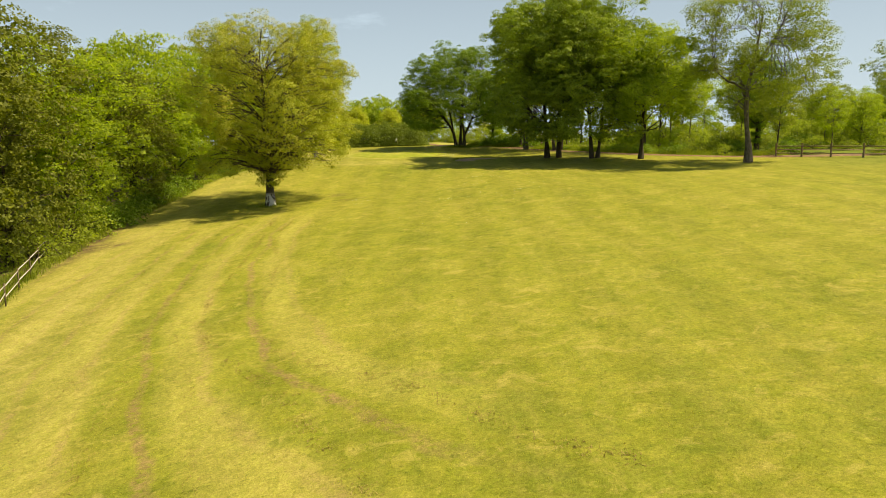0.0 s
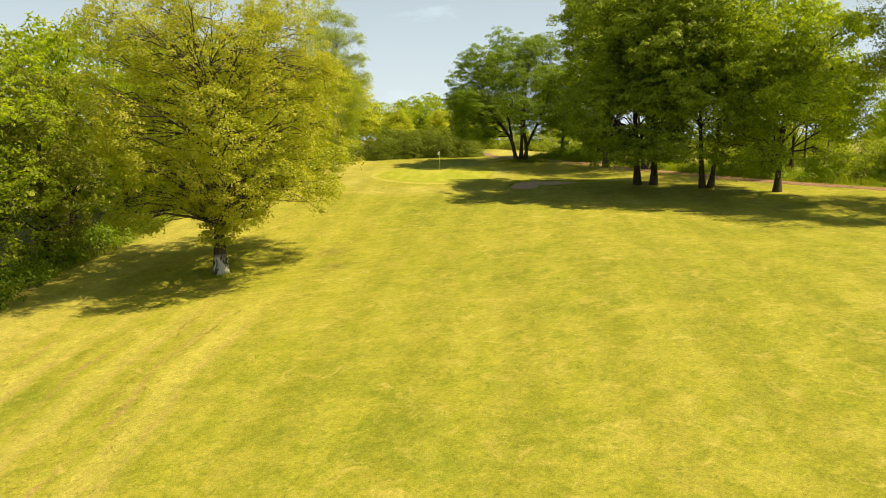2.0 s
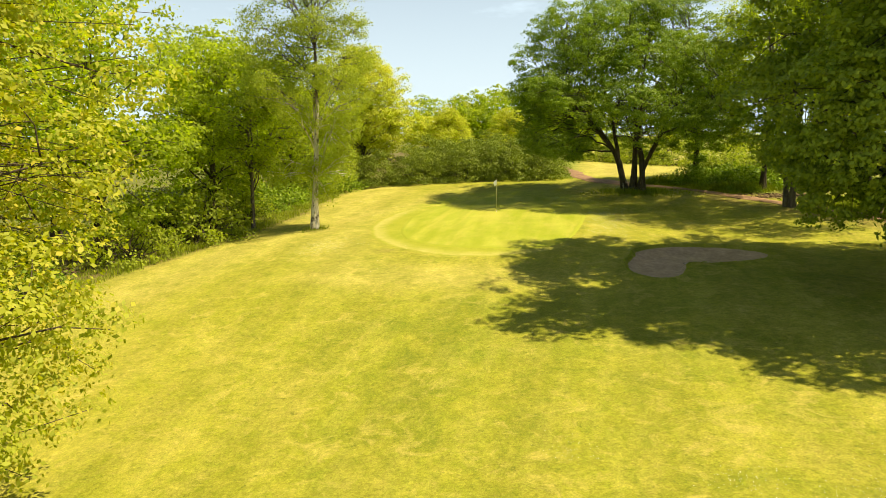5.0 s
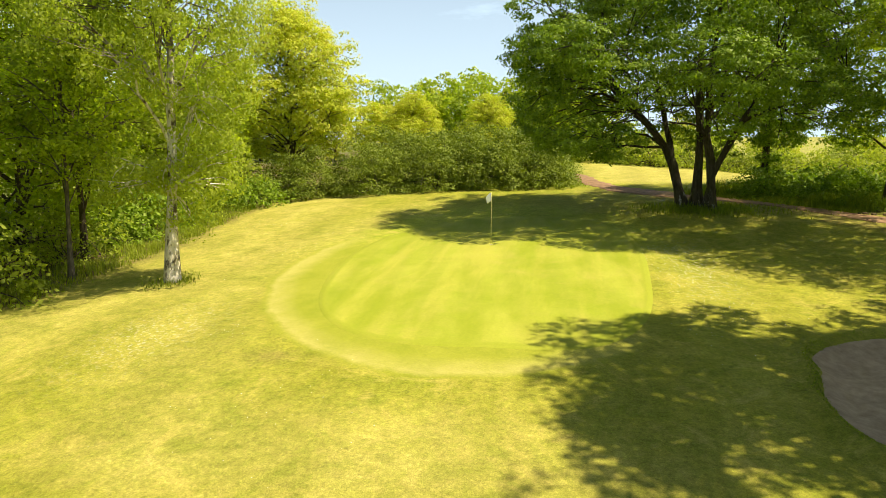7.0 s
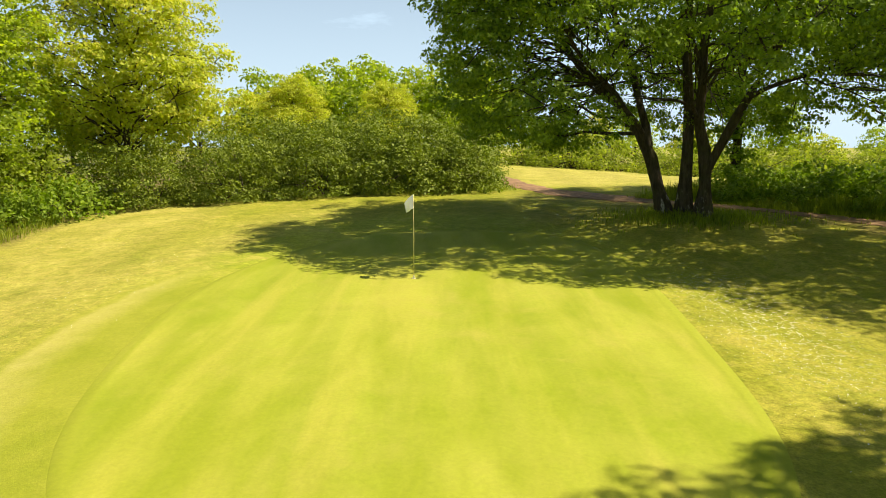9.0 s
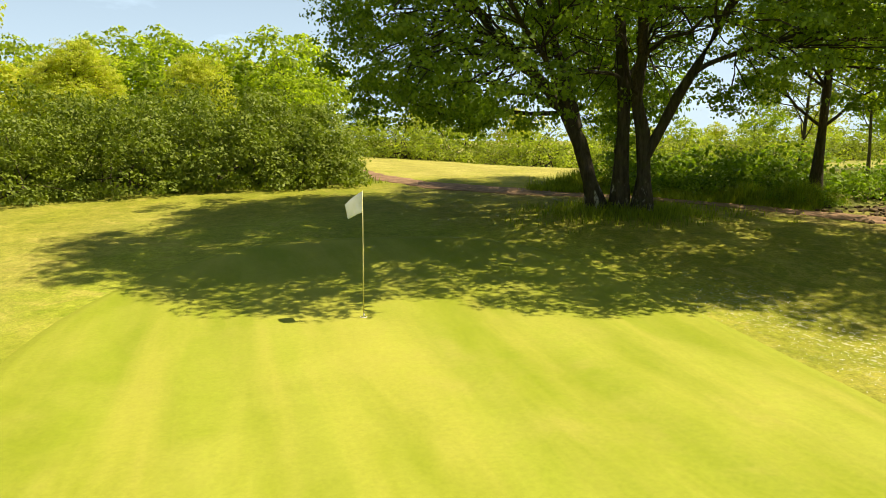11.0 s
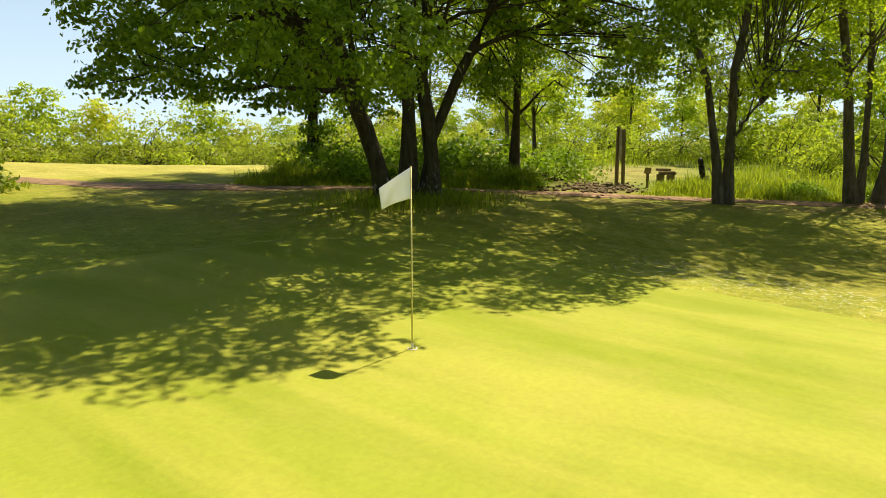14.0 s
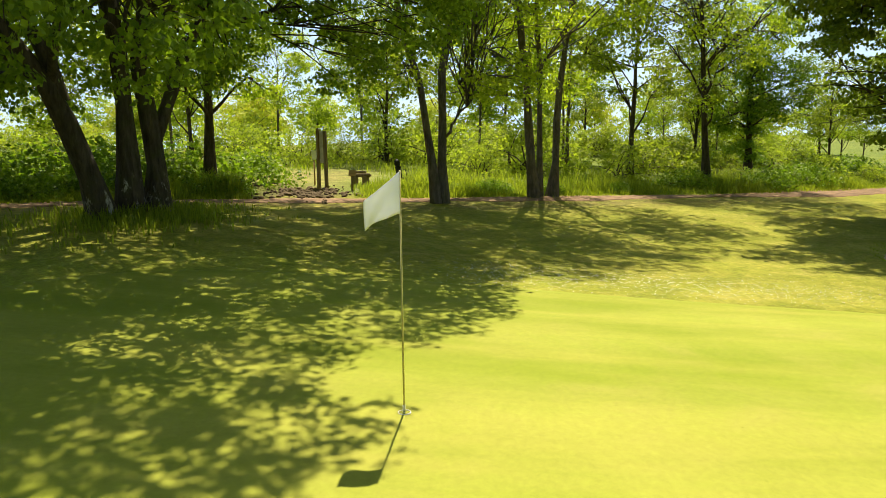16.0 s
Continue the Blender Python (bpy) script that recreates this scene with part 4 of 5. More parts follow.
BG = [
    # kind, x, y, scale, turn
    (2, -28.6, 46.5, 0.72, 15), (3, -28.8, 54.5, 0.68, 95), (2, -28.6, 66.5, 0.72, 190), (3, -28.8, 77.0, 0.7, 280),
    (2, -32.0, 41.0, 1.2, 40), (3, -30.0, 61.5, 0.92, 80), (3, -35.5, 55.0, 1.12, 150), (2, -36.5, 68.0, 1.0, 200), (3, -29.0, 83.0, 0.95, 260),
    (3, -28.0, 92.0, 1.0, 20), (3, -27.0, 103.0, 0.85, 100), (0, -23.6, 102.4, 0.9, 30), (1, -22.2, 99.6, 0.85, 200), (3, -31.0, 110.0, 0.95, 300), (3, -36.0, 98.0, 1.05, 10), (3, -27.5, 118.0, 0.8, 170),
    (3, -25.8, 113.8, 0.6, 40), (3, -27.0, 119.5, 0.62, 120), (3, -39.0, 42.0, 1.1, 310), (3, -38.0, 82.0, 1.05, 70), (5, -36.0, 122.0, 1.1, 30),
    (5, -17.0, 152.0, 0.74, 60), (4, -10.5, 142.0, 0.54, 100), (5, -4.0, 154.0, 0.82, 250), (5, -8.5, 157.0, 0.76, 90), (6, -22.0, 148.0, 0.6, 10), (4, -16.5, 136.0, 0.55, 200), (5, -1.2, 162.0, 0.8, 330), (5, -13.0, 150.0, 0.7, 20), (5, -4.5, 149.0, 0.52, 130),
    (0, 39.6, 90.4, 0.8, 70), (0, 47.0, 88.6, 0.6, 50), (1, 46.0, 87.2, 0.62, 90), (3, 48.5, 84.0, 0.4, 20), (1, 41.0, 99.5, 0.9, 140), (1, 52.0, 90.0, 0.6, 220), (0, 37.0, 112.0, 0.9, 80), (1, 44.0, 122.0, 0.9, 10), (0, 56.0, 110.0, 1.0, 300),
    (1, 36.0, 105.5, 0.85, 45), (0, 60.0, 96.0, 0.75, 110), (1, 64.0, 84.0, 0.5, 60), (0, 28.0, 122.0, 0.85, 170), (1, 20.5, 119.5, 0.75, 250), (1, 48.0, 116.0, 1.0, 330), (0, 66.0, 104.0, 1.1, 20),
    (0, 38.0, 82.0, 0.62, 120), (1, 42.0, 78.0, 0.5, 30), (0, 50.0, 76.0, 0.5, 270), (0, 24.5, 128.0, 0.8, 70), (1, 33.0, 127.0, 0.8, 190),
]
rng = np.random.default_rng(77)
# the far edge of the field and the woods that close the view
for i in range(14):
    BG.append((5 + i % 2, 3 + i * 5.2 + rng.normal(), 158 - 0.9 * i + rng.normal() * 3, 0.3 + 0.2 * rng.random(), rng.uniform(0, 360)))
for i in range(13):
    BG.append((5 + (i + i // 3) % 2, 70 + rng.normal() * 4 - 0.7 * i, 70 + i * 6.0, 0.42 + 0.2 * rng.random(), rng.uniform(0, 360)))
for i in range(9):
    BG.append((5 + i % 2, 52 + i * 6 + rng.normal() * 2, 66 - i * 5 + rng.normal() * 2, 0.34 + 0.16 * rng.random(), rng.uniform(0, 360)))
for i in range(9):
    BG.append((5 + i % 2, -44 + i * 5 + rng.normal(), 160 + rng.normal() * 4, 0.6 + 0.2 * rng.random(), rng.uniform(0, 360)))
for i in range(6):
    BG.append((5 + i % 2, 58 + i * 6 + rng.normal() * 2, 150 - i * 4 + rng.normal() * 2, 0.45 + 0.2 * rng.random(), rng.uniform(0, 360)))
for kind, x, y, k, turn in BG:
    copy_thing(proto[kind], pose(x, y, float(height(x, y)) - 0.08, 0, 0, turn) @ Matrix.Diagonal((k, k, k * (0.94 + 0.12 * ((turn * 7) % 10) / 10), 1)))

copy_thing(ivy, pose(37.9, 87.3, float(height(37.9, 87.3)) - 0.08, 0, 0, 140) @ Matrix.Diagonal((0.9, 0.9, 0.95, 1)))

# the hedge of shrubs behind the green and bushes under the trees
HEDGE = "shrubs behind the green"
hedge = [shrub("laurel_shrub", -5.3, 124.2, "dense glossy green shrub at the end of the hedge", 3.3, 2.6, LEAF_HEDGE, 51, 190, 40, 0.15, group=HEDGE, puff=0.4),
         shrub("laurel_shrub", -8.6, 124.4, "broad dense shrub with glossy dark leaves", 4.6, 3.4, LEAF_HEDGE, 52, 270, 40, 0.15, group=HEDGE, puff=0.42)]
for x, y, k, turn, src in [(-12.6, 123.6, 0.92, 130, 1), (-16.6, 121.8, 0.84, 250, 1), (-6.2, 127.6, 0.98, 200, 1), (-11.0, 128.0, 1.02, 20, 1), (-15.6, 126.4, 1.0, 290, 1), (-20.4, 120.4, 0.8, 40, 1)]:
    copy_thing(hedge[src], pose(x, y, float(height(x, y)) - 0.05, 0, 0, turn) @ Matrix.Diagonal((k, k, k, 1)))
UNDER = "bushes at the wood's edge"
bush = [shrub("bush", -27.0, 47.0, "grey-green leafy bush at the wood's edge", 3.4, 2.6, LEAF_BIRCH, 61, 80, 26, 0.17, group=UNDER),
        shrub("bush", -27.8, 66.0, "dark leafy undergrowth bush", 1.6, 1.9, LEAF_DARK, 62, 70, 24, 0.16, group=UNDER),
        shrub("bush", 10.8, 123.4, "sunlit yellow-green scrub bush", 2.2, 2.4, LEAF_LIGHT, 63, 66, 28, 0.17, group=UNDER)]
SPOTS = [
    (0, -27.6, 52.5, 1.1, 70), (0, -30.5, 44.0, 1.2, 10), (1, -27.0, 57.0, 1.3, 30), (1, -27.0, 61.5, 1.0, 120), (1, -27.8, 70.5, 1.1, 200), (1, -28.0, 75.0, 1.2, 20), (0, -27.5, 80.0, 0.9, 160), (1, -27.2, 85.0, 1.2, 250),
    (0, -23.9, 96.0, 1.15, 60), (0, -25.5, 91.5, 1.0, 160), (1, -24.4, 106.0, 0.9, 10), (1, -23.8, 111.0, 0.8, 90), (1, -24.0, 115.5, 1.0, 170), (1, -33.0, 90.0, 1.5, 60), (1, -32.0, 103.0, 1.5, 100),
    (1, 9.4, 118.4, 0.6, 50), (1, 7.9, 119.4, 1.05, 15), (1, 9.4, 116.2, 0.75, 100), (1, 10.6, 117.6, 1.25, 190), (1, 11.4, 115.6, 0.85, 260), (1, 6.9, 117.6, 0.55, 320), (1, 10.6, 113.6, 0.5, 70), (1, 12.2, 112.8, 0.5, 150), (1, 12.6, 116.6, 1.3, 20), (1, 15.2, 113.9, 1.0, 110), (2, 14.0, 126.0, 1.1, 40), (1, 9.6, 120.6, 0.9, 80), (1, 12.6, 118.6, 0.9, 130),
    (0, 20.0, 125.0, 0.8, 200), (0, 26.0, 118.5, 0.8, 30), (0, 33.0, 117.0, 0.9, 300), (2, 38.0, 116.0, 1.0, 10), (0, 44.0, 108.0, 1.0, 90), (2, 44.0, 100.0, 1.0, 150), (0, 52.0, 96.0, 1.0, 20), (2, 50.0, 104.0, 1.1, 260),
    (0, 36.0, 92.0, 0.55, 0), (2, 40.0, 88.0, 0.6, 60), (0, 43.0, 84.0, 0.6, 150), (2, 30.0, 90.5, 0.45, 10), (0, 26.5, 94.0, 0.35, 40), (2, 45.0, 80.0, 0.6, 200), (0, 50.0, 70.0, 0.8, 20), (2, 44.0, 72.0, 0.5, 100), (2, 36.0, 78.0, 0.5, 10), (0, 32.0, 82.0, 0.45, 220), (2, 60.0, 80.0, 1.0, 30), (0, 58.0, 88.0, 1.0, 130)]
for i in range(9):
    q = rng.uniform(4.2, 7.6)
    at = np.array(TRACK, float)
    off = rng.uniform(1.5, 2.8)
    SPOTS.append((1, np.interp(q, np.arange(len(at)), at[:, 0]) + off * 0.8, np.interp(q, np.arange(len(at)), at[:, 1]) + off * 0.6, rng.uniform(0.25, 0.5), rng.uniform(0, 360)))
SPOTS += [(0, 46.0, 88.5, 1.0, 10), (2, 49.0, 85.0, 1.1, 70), (0, 53.0, 84.5, 1.1, 140), (1, 43.0, 86.5, 1.2, 210), (2, 55.0, 80.5, 1.1, 280), (0, 51.0, 80.0, 1.0, 330), (2, 47.5, 92.5, 1.0, 30), (1, 25.0, 90.5, 0.8, 10), (1, 28.0, 87.5, 0.9, 80), (0, 31.0, 86.0, 0.7, 150), (1, 34.0, 84.5, 1.0, 220), (1, 23.0, 95.0, 0.7, 290), (0, 27.0, 97.5, 0.7, 30), (1, 38.0, 80.5, 1.0, 100), (0, -24.6, 103.0, 0.8, 10), (1, -25.2, 108.5, 1.5, 80), (0, -25.6, 113.5, 0.9, 150), (0, -24.2, 118.6, 1.0, 30), (0, -26.4, 121.5, 1.2, 100), (1, -22.6, 117.2, 1.2, 200), (0, -26.4, 117.5, 1.1, 210), (0, -28.4, 105.5, 1.3, 260), (0, -29.0, 112.0, 1.3, 300), (0, -28.5, 99.0, 1.2, 20)]
for i in range(28):
    SPOTS.append(((2, 0, 2, 2, 0)[i % 5], -2 + i * 1.9 + rng.normal() * 0.6, 151 - 0.45 * i + 1.5 * rng.normal(), 0.9 + 0.4 * rng.random(), rng.uniform(0, 360)))
for i in range(30):
    x, y = rng.uniform(24, 62), rng.uniform(92, 134)
    if not (x < 34 and 108 < y < 119):
        SPOTS.append((0 if i % 3 else 2, x, y, 0.7 + 0.6 * rng.random(), rng.uniform(0, 360)))
for src, x, y, k, turn in SPOTS:
    if ((x - 13) / 3.4) ** 2 + ((y - 110.9) / 2.1) ** 2 < 1:
        continue
    copy_thing(bush[src], pose(x, y, float(height(x, y)) - 0.05, 0, 0, turn) @ Matrix.Diagonal((k, k, k, 1)))

# long grass
rng = np.random.default_rng(5)
ys = rng.uniform(36, 119, 4200)
xs = left_edge(ys) - 0.1 - np.abs(rng.normal(size=4200)) * 1.7
tufts("long_grass", xs, ys, 0.3 + 0.16 * np.sin(ys * 1.7), "long green grass along the wood's edge", 71)
xs = rng.uniform(-23, -2, 260)
ys = 119.3 + (xs + 22) * 0.22 + np.abs(rng.normal(size=260)) * 1.0
tufts("long_grass", xs, ys, 0.24, "long green grass at the foot of the hedge", 72)
k = np.concatenate([rng.uniform(2.6, 10.4, 7500), rng.uniform(2.7, 4.6, 2600)])
pts = np.array(TRACK, float)
px, py = np.interp(k, np.arange(len(pts)), pts[:, 0]), np.interp(k, np.arange(len(pts)), pts[:, 1])
off = 0.75 + np.abs(rng.normal(size=10100)) * 2.8
xs, ys = px + off * 0.82, py + off * 0.57
ok = ~((((xs - 20) / 7.5) ** 2 + ((ys - 113) / 3.6) ** 2) < 1) & (track_side(xs, ys) > 0.62) & ((((xs - 13) / 3.6) ** 2 + ((ys - 110.9) / 2.2) ** 2) > 1)
tall = 0.26 + 0.75 * (0.5 + 0.5 * np.sin(xs * 2.3 + np.sin(ys * 1.9) * 2)) * (0.5 + 0.5 * np.sin(ys * 0.9))
tall = 0.85 * tall * np.clip((off - 0.3) / 1.4, 0.3, 1.0)
tufts("long_grass", xs[ok], ys[ok], tall[ok], "tall green grass and weeds beyond the track", 73)
xs, ys = rng.uniform(17, 44, 1700), rng.uniform(98, 124, 1700)
ok = ((((xs - 20) / 8.0) ** 2 + ((ys - 113) / 3.8) ** 2) > 1) & (track_side(xs, ys) > 3)
tufts("long_grass", xs[ok], ys[ok], 0.34 + 0.3 * np.sin(xs[ok] * 1.3 + ys[ok]) ** 2, "rank tall grass between the woodland trees", 76, wide=0.35)
a = rng.uniform(0, 2 * math.pi, 520)
d = 0.35 + np.abs(rng.normal(size=520)) * 1.1
tufts("long_grass", 3.1 + np.cos(a) * d * 1.5, 111.9 + np.sin(a) * d * 1.0, 0.42 * np.exp(-d * 0.35), "grass round the foot of the three-stemmed tree", 74)
xs = np.concatenate([-15.0 + rng.normal(size=90) * 0.45, -17.4 + rng.normal(size=60) * 0.4])
ys = np.concatenate([62.1 + rng.normal(size=90) * 0.45, 98.5 + rng.normal(size=60) * 0.4])
tufts("long_grass", xs, ys, 0.17, "grass tufts round the tree feet", 75)
a = rng.uniform(0, 2 * math.pi, 320)
d = 1.03 + 0.03 * rng.normal(size=320)
d = d * bunker_reach(a)
tufts("long_grass", BUNKER[0] + d * np.cos(a), BUNKER[1] + d * np.sin(a), 0.04, "short rough grass fringe round the bunker's lip", 77, wide=0.09)

# short tufts that give the mown fairway its nap
xs, ys = rng.uniform(-22, 24, 46000), 70 - 62 * rng.random(46000) ** 0.8
ok = xs > left_edge(ys) + 0.5
tufts("turf_tufts", xs[ok], ys[ok], 0.036, "short uneven tufts of sunlit mown turf", 78, blades=3, wide=0.05, mat=TURF, lean=0.9, thick=0.9, plain=True)
# clippings left in curved lines by the mower
ring = rng.choice([16.7, 18.4, 19.9, 21.4, 22.6, 23.8, 25.4], 5200, p=[0.24, 0.26, 0.1, 0.14, 0.08, 0.12, 0.06])
a = rng.uniform(math.pi * 0.98, math.pi * 1.46, 5200)
ring = ring + 0.5 * np.sin(a * 9 + ring) + 0.12 * rng.normal(size=5200)
xs, ys = 6.0 + ring * np.cos(a), 52.0 + ring * np.sin(a) / 0.44
ok = (np.sin(a * 37 + ring * 2) + np.sin(a * 83 + ring * 5) + 1.4 * rng.normal(size=5200) > 0.4) & (ys > 6)
tufts("grass_clippings", xs[ok], ys[ok], 0.05, "brown dried grass clippings lying in mower lines", 79, blades=5, wide=0.07, mat=STRAW, lean=1.3, thick=0.8)


# ---- small things ----
def block(name, size, mat, parent, at=(0, 0, 0), turn=(0, 0, 0), bevel=0.008, label=""):
    """A bevelled bar or board, centred on its place."""
    bm = bmesh.new()
    bmesh.ops.create_cube(bm, size=1, matrix=Matrix.Diagonal((*size, 1)))
    bmesh.ops.bevel(bm, geom=bm.edges[:], offset=min(bevel, min(size) * 0.3), segments=2, affect="EDGES")
    me = bpy.data.meshes.new(name)
    bm.to_mesh(me), bm.free()
    me.materials.append(mat)
    ob = part(name, me, parent, label)
    ob.matrix_basis = pose(*at, *turn)
    return ob


def rod(name, pts, radii, mat, parent, sides=10, label=""):
    """A round bar along the points, closed at both ends."""
    pts, radii = [pts[0], *pts, pts[-1]], [0.0005, *radii, 0.0005]
    return part(name, tubes_mesh(name, [(np.array(pts, float) + np.linspace(0, 1e-5, len(pts))[:, None], radii)], mat, sides), parent, label)


def build_flagstick():
    x, y = -6.63, 104.39
    root = thing("flagstick", x, y, "white flag on a thin yellow pole standing in the hole", "flag")
    rod("pole", [(0, 0, -0.05), (0, 0, 1.0), (0.0, 0, 2.18)], [0.011, 0.011, 0.009], POLE, root)
    rod("ferrule", [(0, 0, 0.02), (0, 0, 0.09)], [0.016, 0.016], WHITE, root, label="white plastic ferrule at the pole's foot")
    # the cloth hangs from the pole and falls to its free corner
    n, m = 22, 14
    u, v = np.meshgrid(np.linspace(0, 1, n), np.linspace(0, 1, m), indexing="ij")
    out = 0.37 * u * (1 - 0.10 * u * v)
    drop = 0.36 * v * (1 - 0.30 * u) + 0.24 * u ** 1.15
    wave = 0.04 * np.sin(u * 5.5 + v * 1.2) * u + 0.012 * np.sin(u * 11 - v * 2) * u - 0.10 * v * u
    a = radians(140)
    X = math.cos(a) * out - math.sin(a) * wave
    Y = math.sin(a) * out + math.cos(a) * wave
    me = quick_mesh("cloth", np.stack([X, Y, 2.17 - drop], -1), grid_faces(n, m), [CLOTH], True)
    ob = part("cloth", me, root, "plain white wind-blown flag cloth")
    s = ob.modifiers.new("thick", "SOLIDIFY")
    s.thickness, s.offset = 0.003, 0
    # the hole's white liner, with a rim level with the turf
    hole = thing("hole_cup", x, y, "white-rimmed golf hole in the green", "golf hole")
    th = np.linspace(0, 2 * math.pi, 28, endpoint=False)
    rings = [(0.052, -0.08), (0.052, 0.0245), (0.054, 0.028), (0.060, 0.027), (0.062, 0.018)]
    verts = np.concatenate([np.stack([r * np.cos(th), r * np.sin(th), np.full(28, z)], -1) for r, z in rings])
    i = np.arange(28)
    f = np.concatenate([np.stack([q * 28 + i, q * 28 + (i + 1) % 28, (q + 1) * 28 + (i + 1) % 28, (q + 1) * 28 + i], -1) for q in range(4)])
    part("rim", quick_mesh("rim", verts, f, [WHITE], True), hole)


def build_posts():
    root = thing("notice_posts", 15.1, 110.8, "two weathered wooden posts holding a narrow board", "sign post", turn=62)
    block("post", (0.13, 0.10, 2.35), WOOD, root, (-0.17, 0, 1.1), (0, 0.6, 0))
    block("post", (0.13, 0.10, 2.45), WOOD, root, (0.19, 0.02, 1.15), (0, -0.8, 0))
    block("board", (0.24, 0.03, 1.25), PALE_WOOD, root, (0.01, 0.0, 1.65), label="grey narrow board between the posts")
    bin_ = thing("ball_washer", 16.8, 111.6, "small white box on a thin wooden post", "ball washer")
    rod("post", [(0, 0, -0.1), (0, 0, 1.1)], [0.04, 0.04], WOOD_WARM, bin_)
    box = block("box", (0.2, 0.17, 0.36), WHITE, bin_, (0, 0, 1.25), bevel=0.03, label="white plastic washer box")
    block("lid", (0.23, 0.2, 0.04), WHITE, box, (0, 0, 0.195), bevel=0.015)
    sign = thing("tee_sign", 15.0, 109.6, "small yellowish timber sign plank on a short post", "sign", turn=65)
    block("post", (0.09, 0.09, 0.62), WOOD, sign, (0, 0, 0.26))
    block("plank", (0.34, 0.06, 0.24), WOOD_WARM, sign, (0, 0, 0.68), (12, 0, 0), bevel=0.02, label="warm brown timber plank")
    bench = thing("log_bench", 18.2, 109.9, "low rustic bench of split logs on the tee", "bench", turn=64)
    rod("seat", [(-0.48, 0, 0.40), (0, 0, 0.41), (0.48, 0, 0.40)], [0.10, 0.11, 0.10], WOOD, bench)
    rod("back_log", [(-0.42, 0.24, 0.55), (0.42, 0.24, 0.55)], [0.07, 0.07], WOOD, bench)
    for sx in (-0.3, 0.3):
        block("support", (0.12, 0.4, 0.4), WOOD, bench, (sx, 0.1, 0.16), bevel=0.02)


def build_bag():
    root = thing("golf_bag", 17.3, 108.0, "black golf bag on its thin stand legs", "golf bag", turn=150)
    tilt = radians(14)

    def up(h, off=0.0):
        return (off + math.sin(tilt) * h, 0, math.cos(tilt) * h)
    rod("body", [up(0.0), up(0.05), up(0.45), up(0.8), up(0.86)], [0.12, 0.135, 0.13, 0.14, 0.125], BLACK, root, 16)
    rod("collar", [up(0.86), up(0.93)], [0.15, 0.15], BLACK, root, 16)
    rod("headcovers", [up(0.93), up(1.02), up(1.16), up(1.24)], [0.10, 0.14, 0.13, 0.05], BLACK, root, 12, "black knitted club covers")
    pocket = block("pocket", (0.10, 0.22, 0.36), BLACK, root, (-0.08, 0, 0.26), (0, 14, 0), bevel=0.04)
    block("patch", (0.012, 0.13, 0.045), WHITE, pocket, (-0.052, 0, 0.09), label="small pale patch on the pocket")
    for s in (-1, 1):
        rod("stand_leg", [(0.17, 0.05 * s, 0.72), (0.46, 0.24 * s, 0.0)], [0.012, 0.012], BLACK, root, 8)
    k = np.linspace(0, math.pi, 9)
    rod("strap", [(-0.02 - 0.2 * math.sin(q), 0.1, 0.30 + 0.46 * (1 - math.cos(q)) / 2) for q in k], [0.02] * 9, BLACK, root, 6)


def build_fences():
    spots = [(35.4, 76.6), (37.1, 74.5), (39.1, 72.6), (41.05, 70.3), (43.2, 68.0), (45.4, 65.6)]
    root = thing("post_and_rail_fence", *spots[0], "brown wooden post-and-rail fence beyond the rough", "fence")
    z0 = float(height(*spots[0]))

    def loc(p, h):
        return (p[0] - spots[0][0], p[1] - spots[0][1], float(height(*p)) - z0 + h)
    for p in spots:
        q = loc(p, 0.6)
        block("post", (0.17, 0.15, 1.55), WOOD, root, q, (0, 0, 40))
    for p, q in zip(spots[:-1], spots[1:]):
        for h in (0.35, 0.72, 1.08):
            rod("rail", [loc(p, h), loc(q, h + 0.02)], [0.055, 0.05], WOOD, root, 7)
    spots2 = [(-18.2, 26.4), (-19.6, 29.4), (-21.1, 32.6), (-22.4, 35.8), (-23.7, 39.2), (-24.8, 42.3), (-25.8, 45.0), (-27.0, 48.4)]
    root2 = thing("rail_fence", *spots2[0], "pale weathered rail fence leaning at the fairway's edge", "fence")
    z1 = float(height(*spots2[0]))
    rng = np.random.default_rng(3)

    def loc2(p, h):
        return (p[0] - spots2[0][0], p[1] - spots2[0][1], float(height(*p)) - z1 + h)
    for p in spots2:
        rod("post", [loc2(p, -0.2), loc2(p, 1.2)], [0.05, 0.045], WOOD, root2, 8)
    for p, q in zip(spots2[:-1], spots2[1:]):
        for h in (0.5, 1.08):
            j = rng.normal(size=2) * 0.05
            rod("rail", [loc2(p, h + j[0]), loc2(q, h + j[1])], [0.035, 0.03], PALE_WOOD, root2, 7, "pale bleached rail")


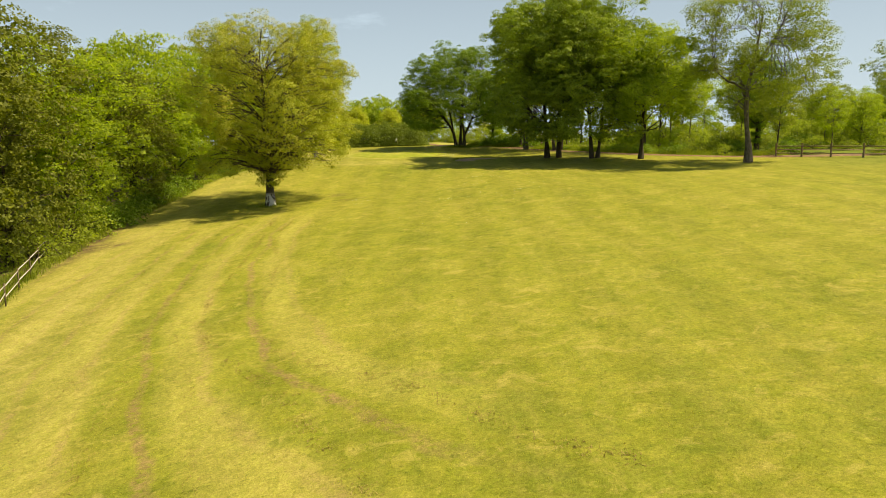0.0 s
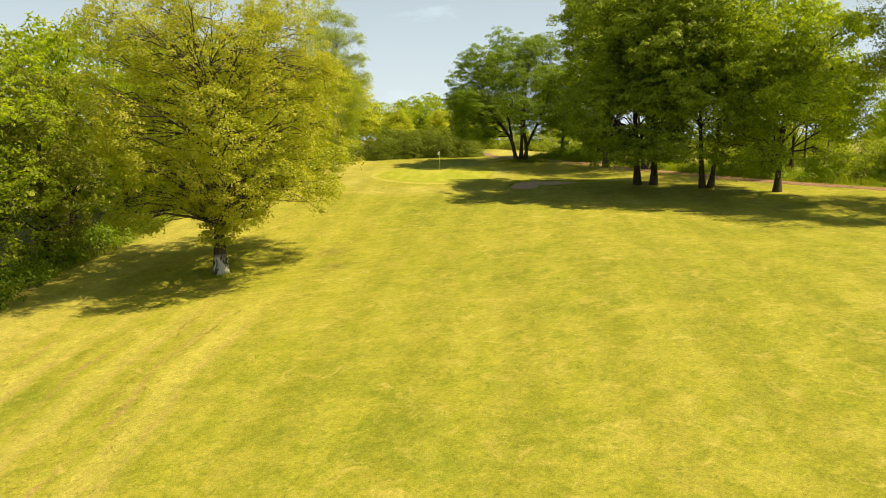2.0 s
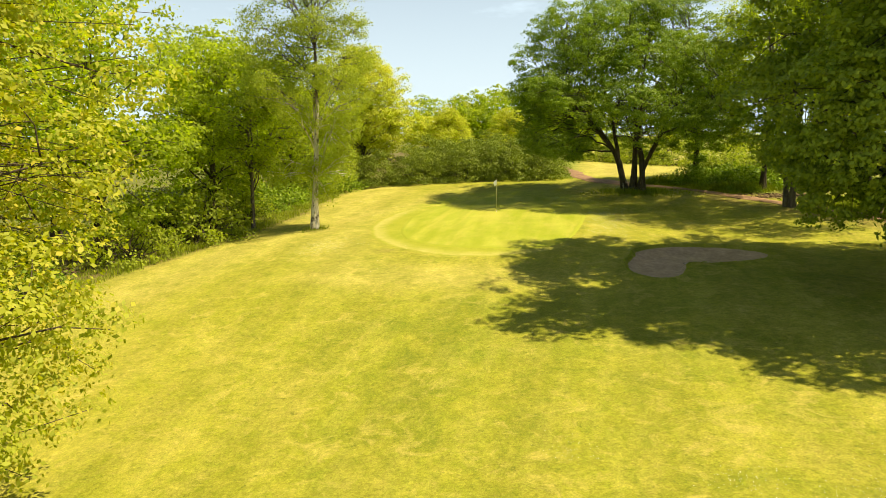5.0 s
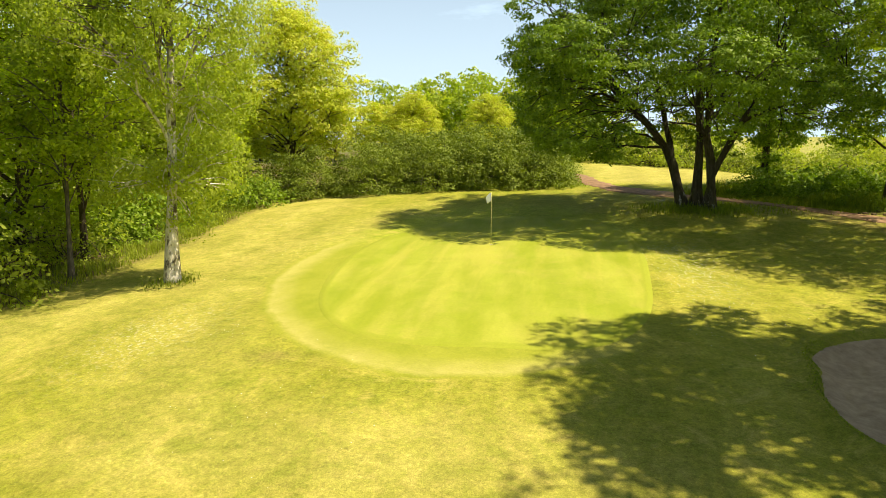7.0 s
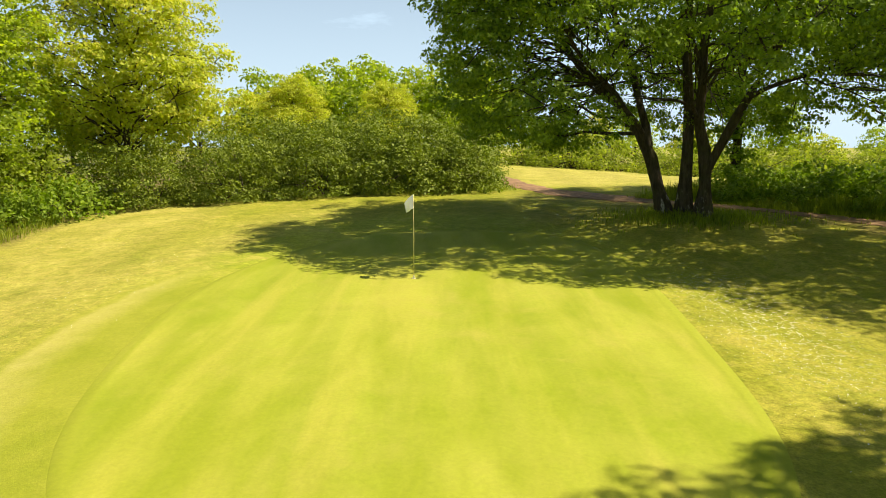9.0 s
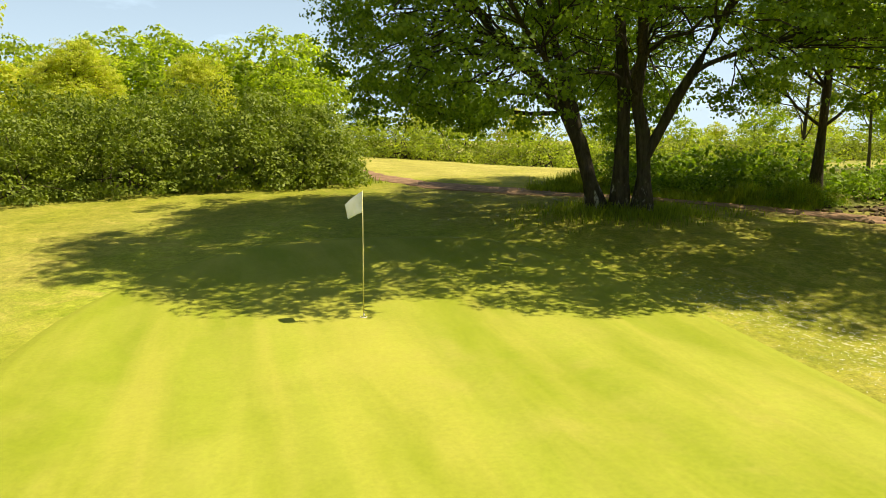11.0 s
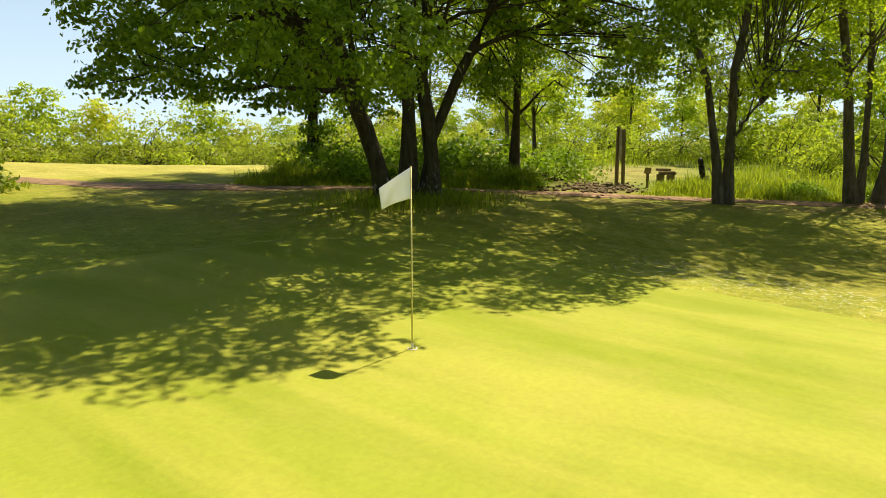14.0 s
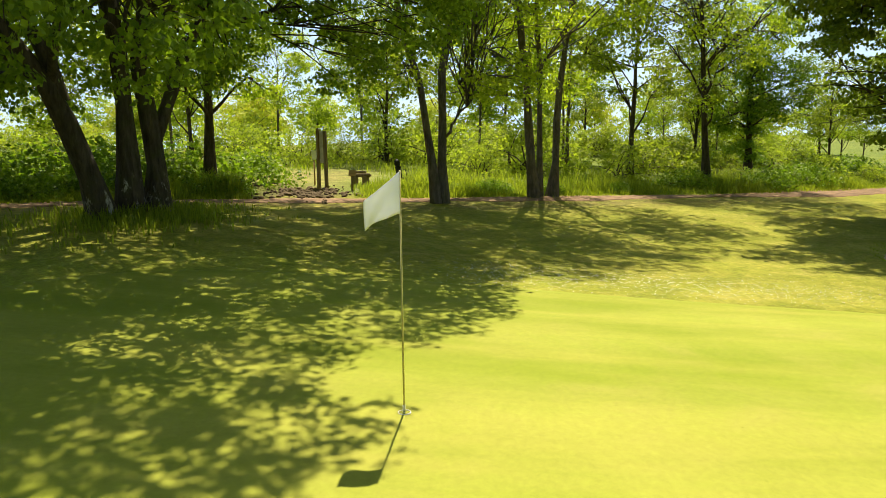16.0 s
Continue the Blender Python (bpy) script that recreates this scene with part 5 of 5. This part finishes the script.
def build_daisies():
    rng = np.random.default_rng(9)
    xs, ys = [], []
    for cx, cy, rx, ry, n in [(0.5, 99.5, 0.9, 3.2, 620), (0.1, 103.6, 1.2, 0.8, 360), (-0.5, 72.5, 0.5, 0.4, 60), (3.2, 71.4, 0.7, 0.4, 90), (5.2, 70.8, 0.6, 0.4, 80), (-7.7, 61.8, 0.6, 0.5, 40), (-7.1, 59.2, 0.35, 0.3, 60), (-6.3, 60.6, 0.3, 0.25, 60),
                              (0.15, 56, 0.6, 0.9, 90), (6, 57.4, 0.5, 0.4, 70), (2, 55, 3, 5, 120), (-9.6, 88, 2.0, 2.0, 50), (9, 64, 3, 4, 90), (7.5, 72, 3, 1, 90), (2.5, 66, 1.6, 1.2, 70),
                              (-14.5, 104, 1.2, 3, 80), (2, 47, 5, 5, 110), (-1, 63, 3, 2, 90), (6, 50, 5, 8, 120), (-12.4, 92.5, 0.4, 0.3, 30), (1.2, 96, 1.2, 2.4, 170), (-18.4, 110.2, 1.2, 0.8, 60)]:
        xs.append(cx + rng.normal(size=n) * rx * 0.7), ys.append(cy + rng.normal(size=n) * ry * 0.7)
    x, y = np.concatenate(xs), np.concatenate(ys)
    off = (np.abs(x + 6.45) / 5.6) ** 3 + (np.abs(y - 101.4) / 9.8) ** 3 > 1
    x, y = x[off], y[off]
    n = len(x)
    z = height(x, y) + 0.025
    th = np.linspace(0, 2 * math.pi, 6, endpoint=False)
    r = (0.005 + 0.006 * rng.random(n))[:, None]
    tilt = rng.normal(size=(n, 2)) * 0.35
    rx, ry = r * np.cos(th), r * np.sin(th)
    rim = np.stack([x[:, None] + rx, y[:, None] + ry, z[:, None] + 0.004 + rx * tilt[:, :1] + ry * tilt[:, 1:]], -1)
    mid = np.stack([x, y, z], -1)[:, None]
    v = np.concatenate([mid, rim], 1)
    i = np.arange(n)[:, None] * 7
    f = np.concatenate([i + [0, 1 + q, 1 + (q + 1) % 6] for q in range(6)], 0)
    tagged(new("daisies", quick_mesh("daisies", v.reshape(-1, 3), f, [PETAL])), "scattered small white daisies in the turf", "flowers", kind="stuff")


def build_rake():
    root = thing("bunker_rake", 5.1, 90.85, "thin wooden rake lying on the bunker sand", "rake", turn=-4)
    rod("handle", [(-1.0, 0, 0.09), (0.2, 0, 0.08), (1.1, 0, 0.07)], [0.014, 0.015, 0.014], PALE_WOOD, root, 8)
    block("head", (0.05, 0.46, 0.035), WOOD, root, (-1.02, 0, 0.075))
    for q in range(8):
        block("tooth", (0.012, 0.014, 0.07), WOOD, root, (-1.02, -0.2 + q * 0.057, 0.04), bevel=0.003)


build_rake()
build_flagstick()
build_posts()
build_bag()
build_fences()
build_daisies()


def build_clods():
    """Lumps of brown earth and rotten wood on the bank below the posts."""
    rng = np.random.default_rng(14)
    verts, faces = [], []
    for k in range(260):
        x, y = 13.0 + rng.normal() * 1.3, 110.8 + rng.normal() * 0.75
        bm = bmesh.new()
        bmesh.ops.create_icosphere(bm, subdivisions=1, radius=0.03 + 0.09 * rng.random() ** 2)
        base = len(verts)
        for v in bm.verts:
            c = np.array(v.co) * (0.7 + 0.6 * rng.random()) * [1.4, 1.1, 0.7]
            verts.append((x + c[0], y + c[1], float(height(x, y)) + 0.03 + c[2]))
        faces += [[base + v.index for v in f.verts] for f in bm.faces]
        bm.free()
    tagged(new("earth_clods", quick_mesh("earth_clods", verts, faces, [SOIL], False)), "brown lumps of earth and litter on the bank below the tee", "earth", kind="stuff")


build_clods()
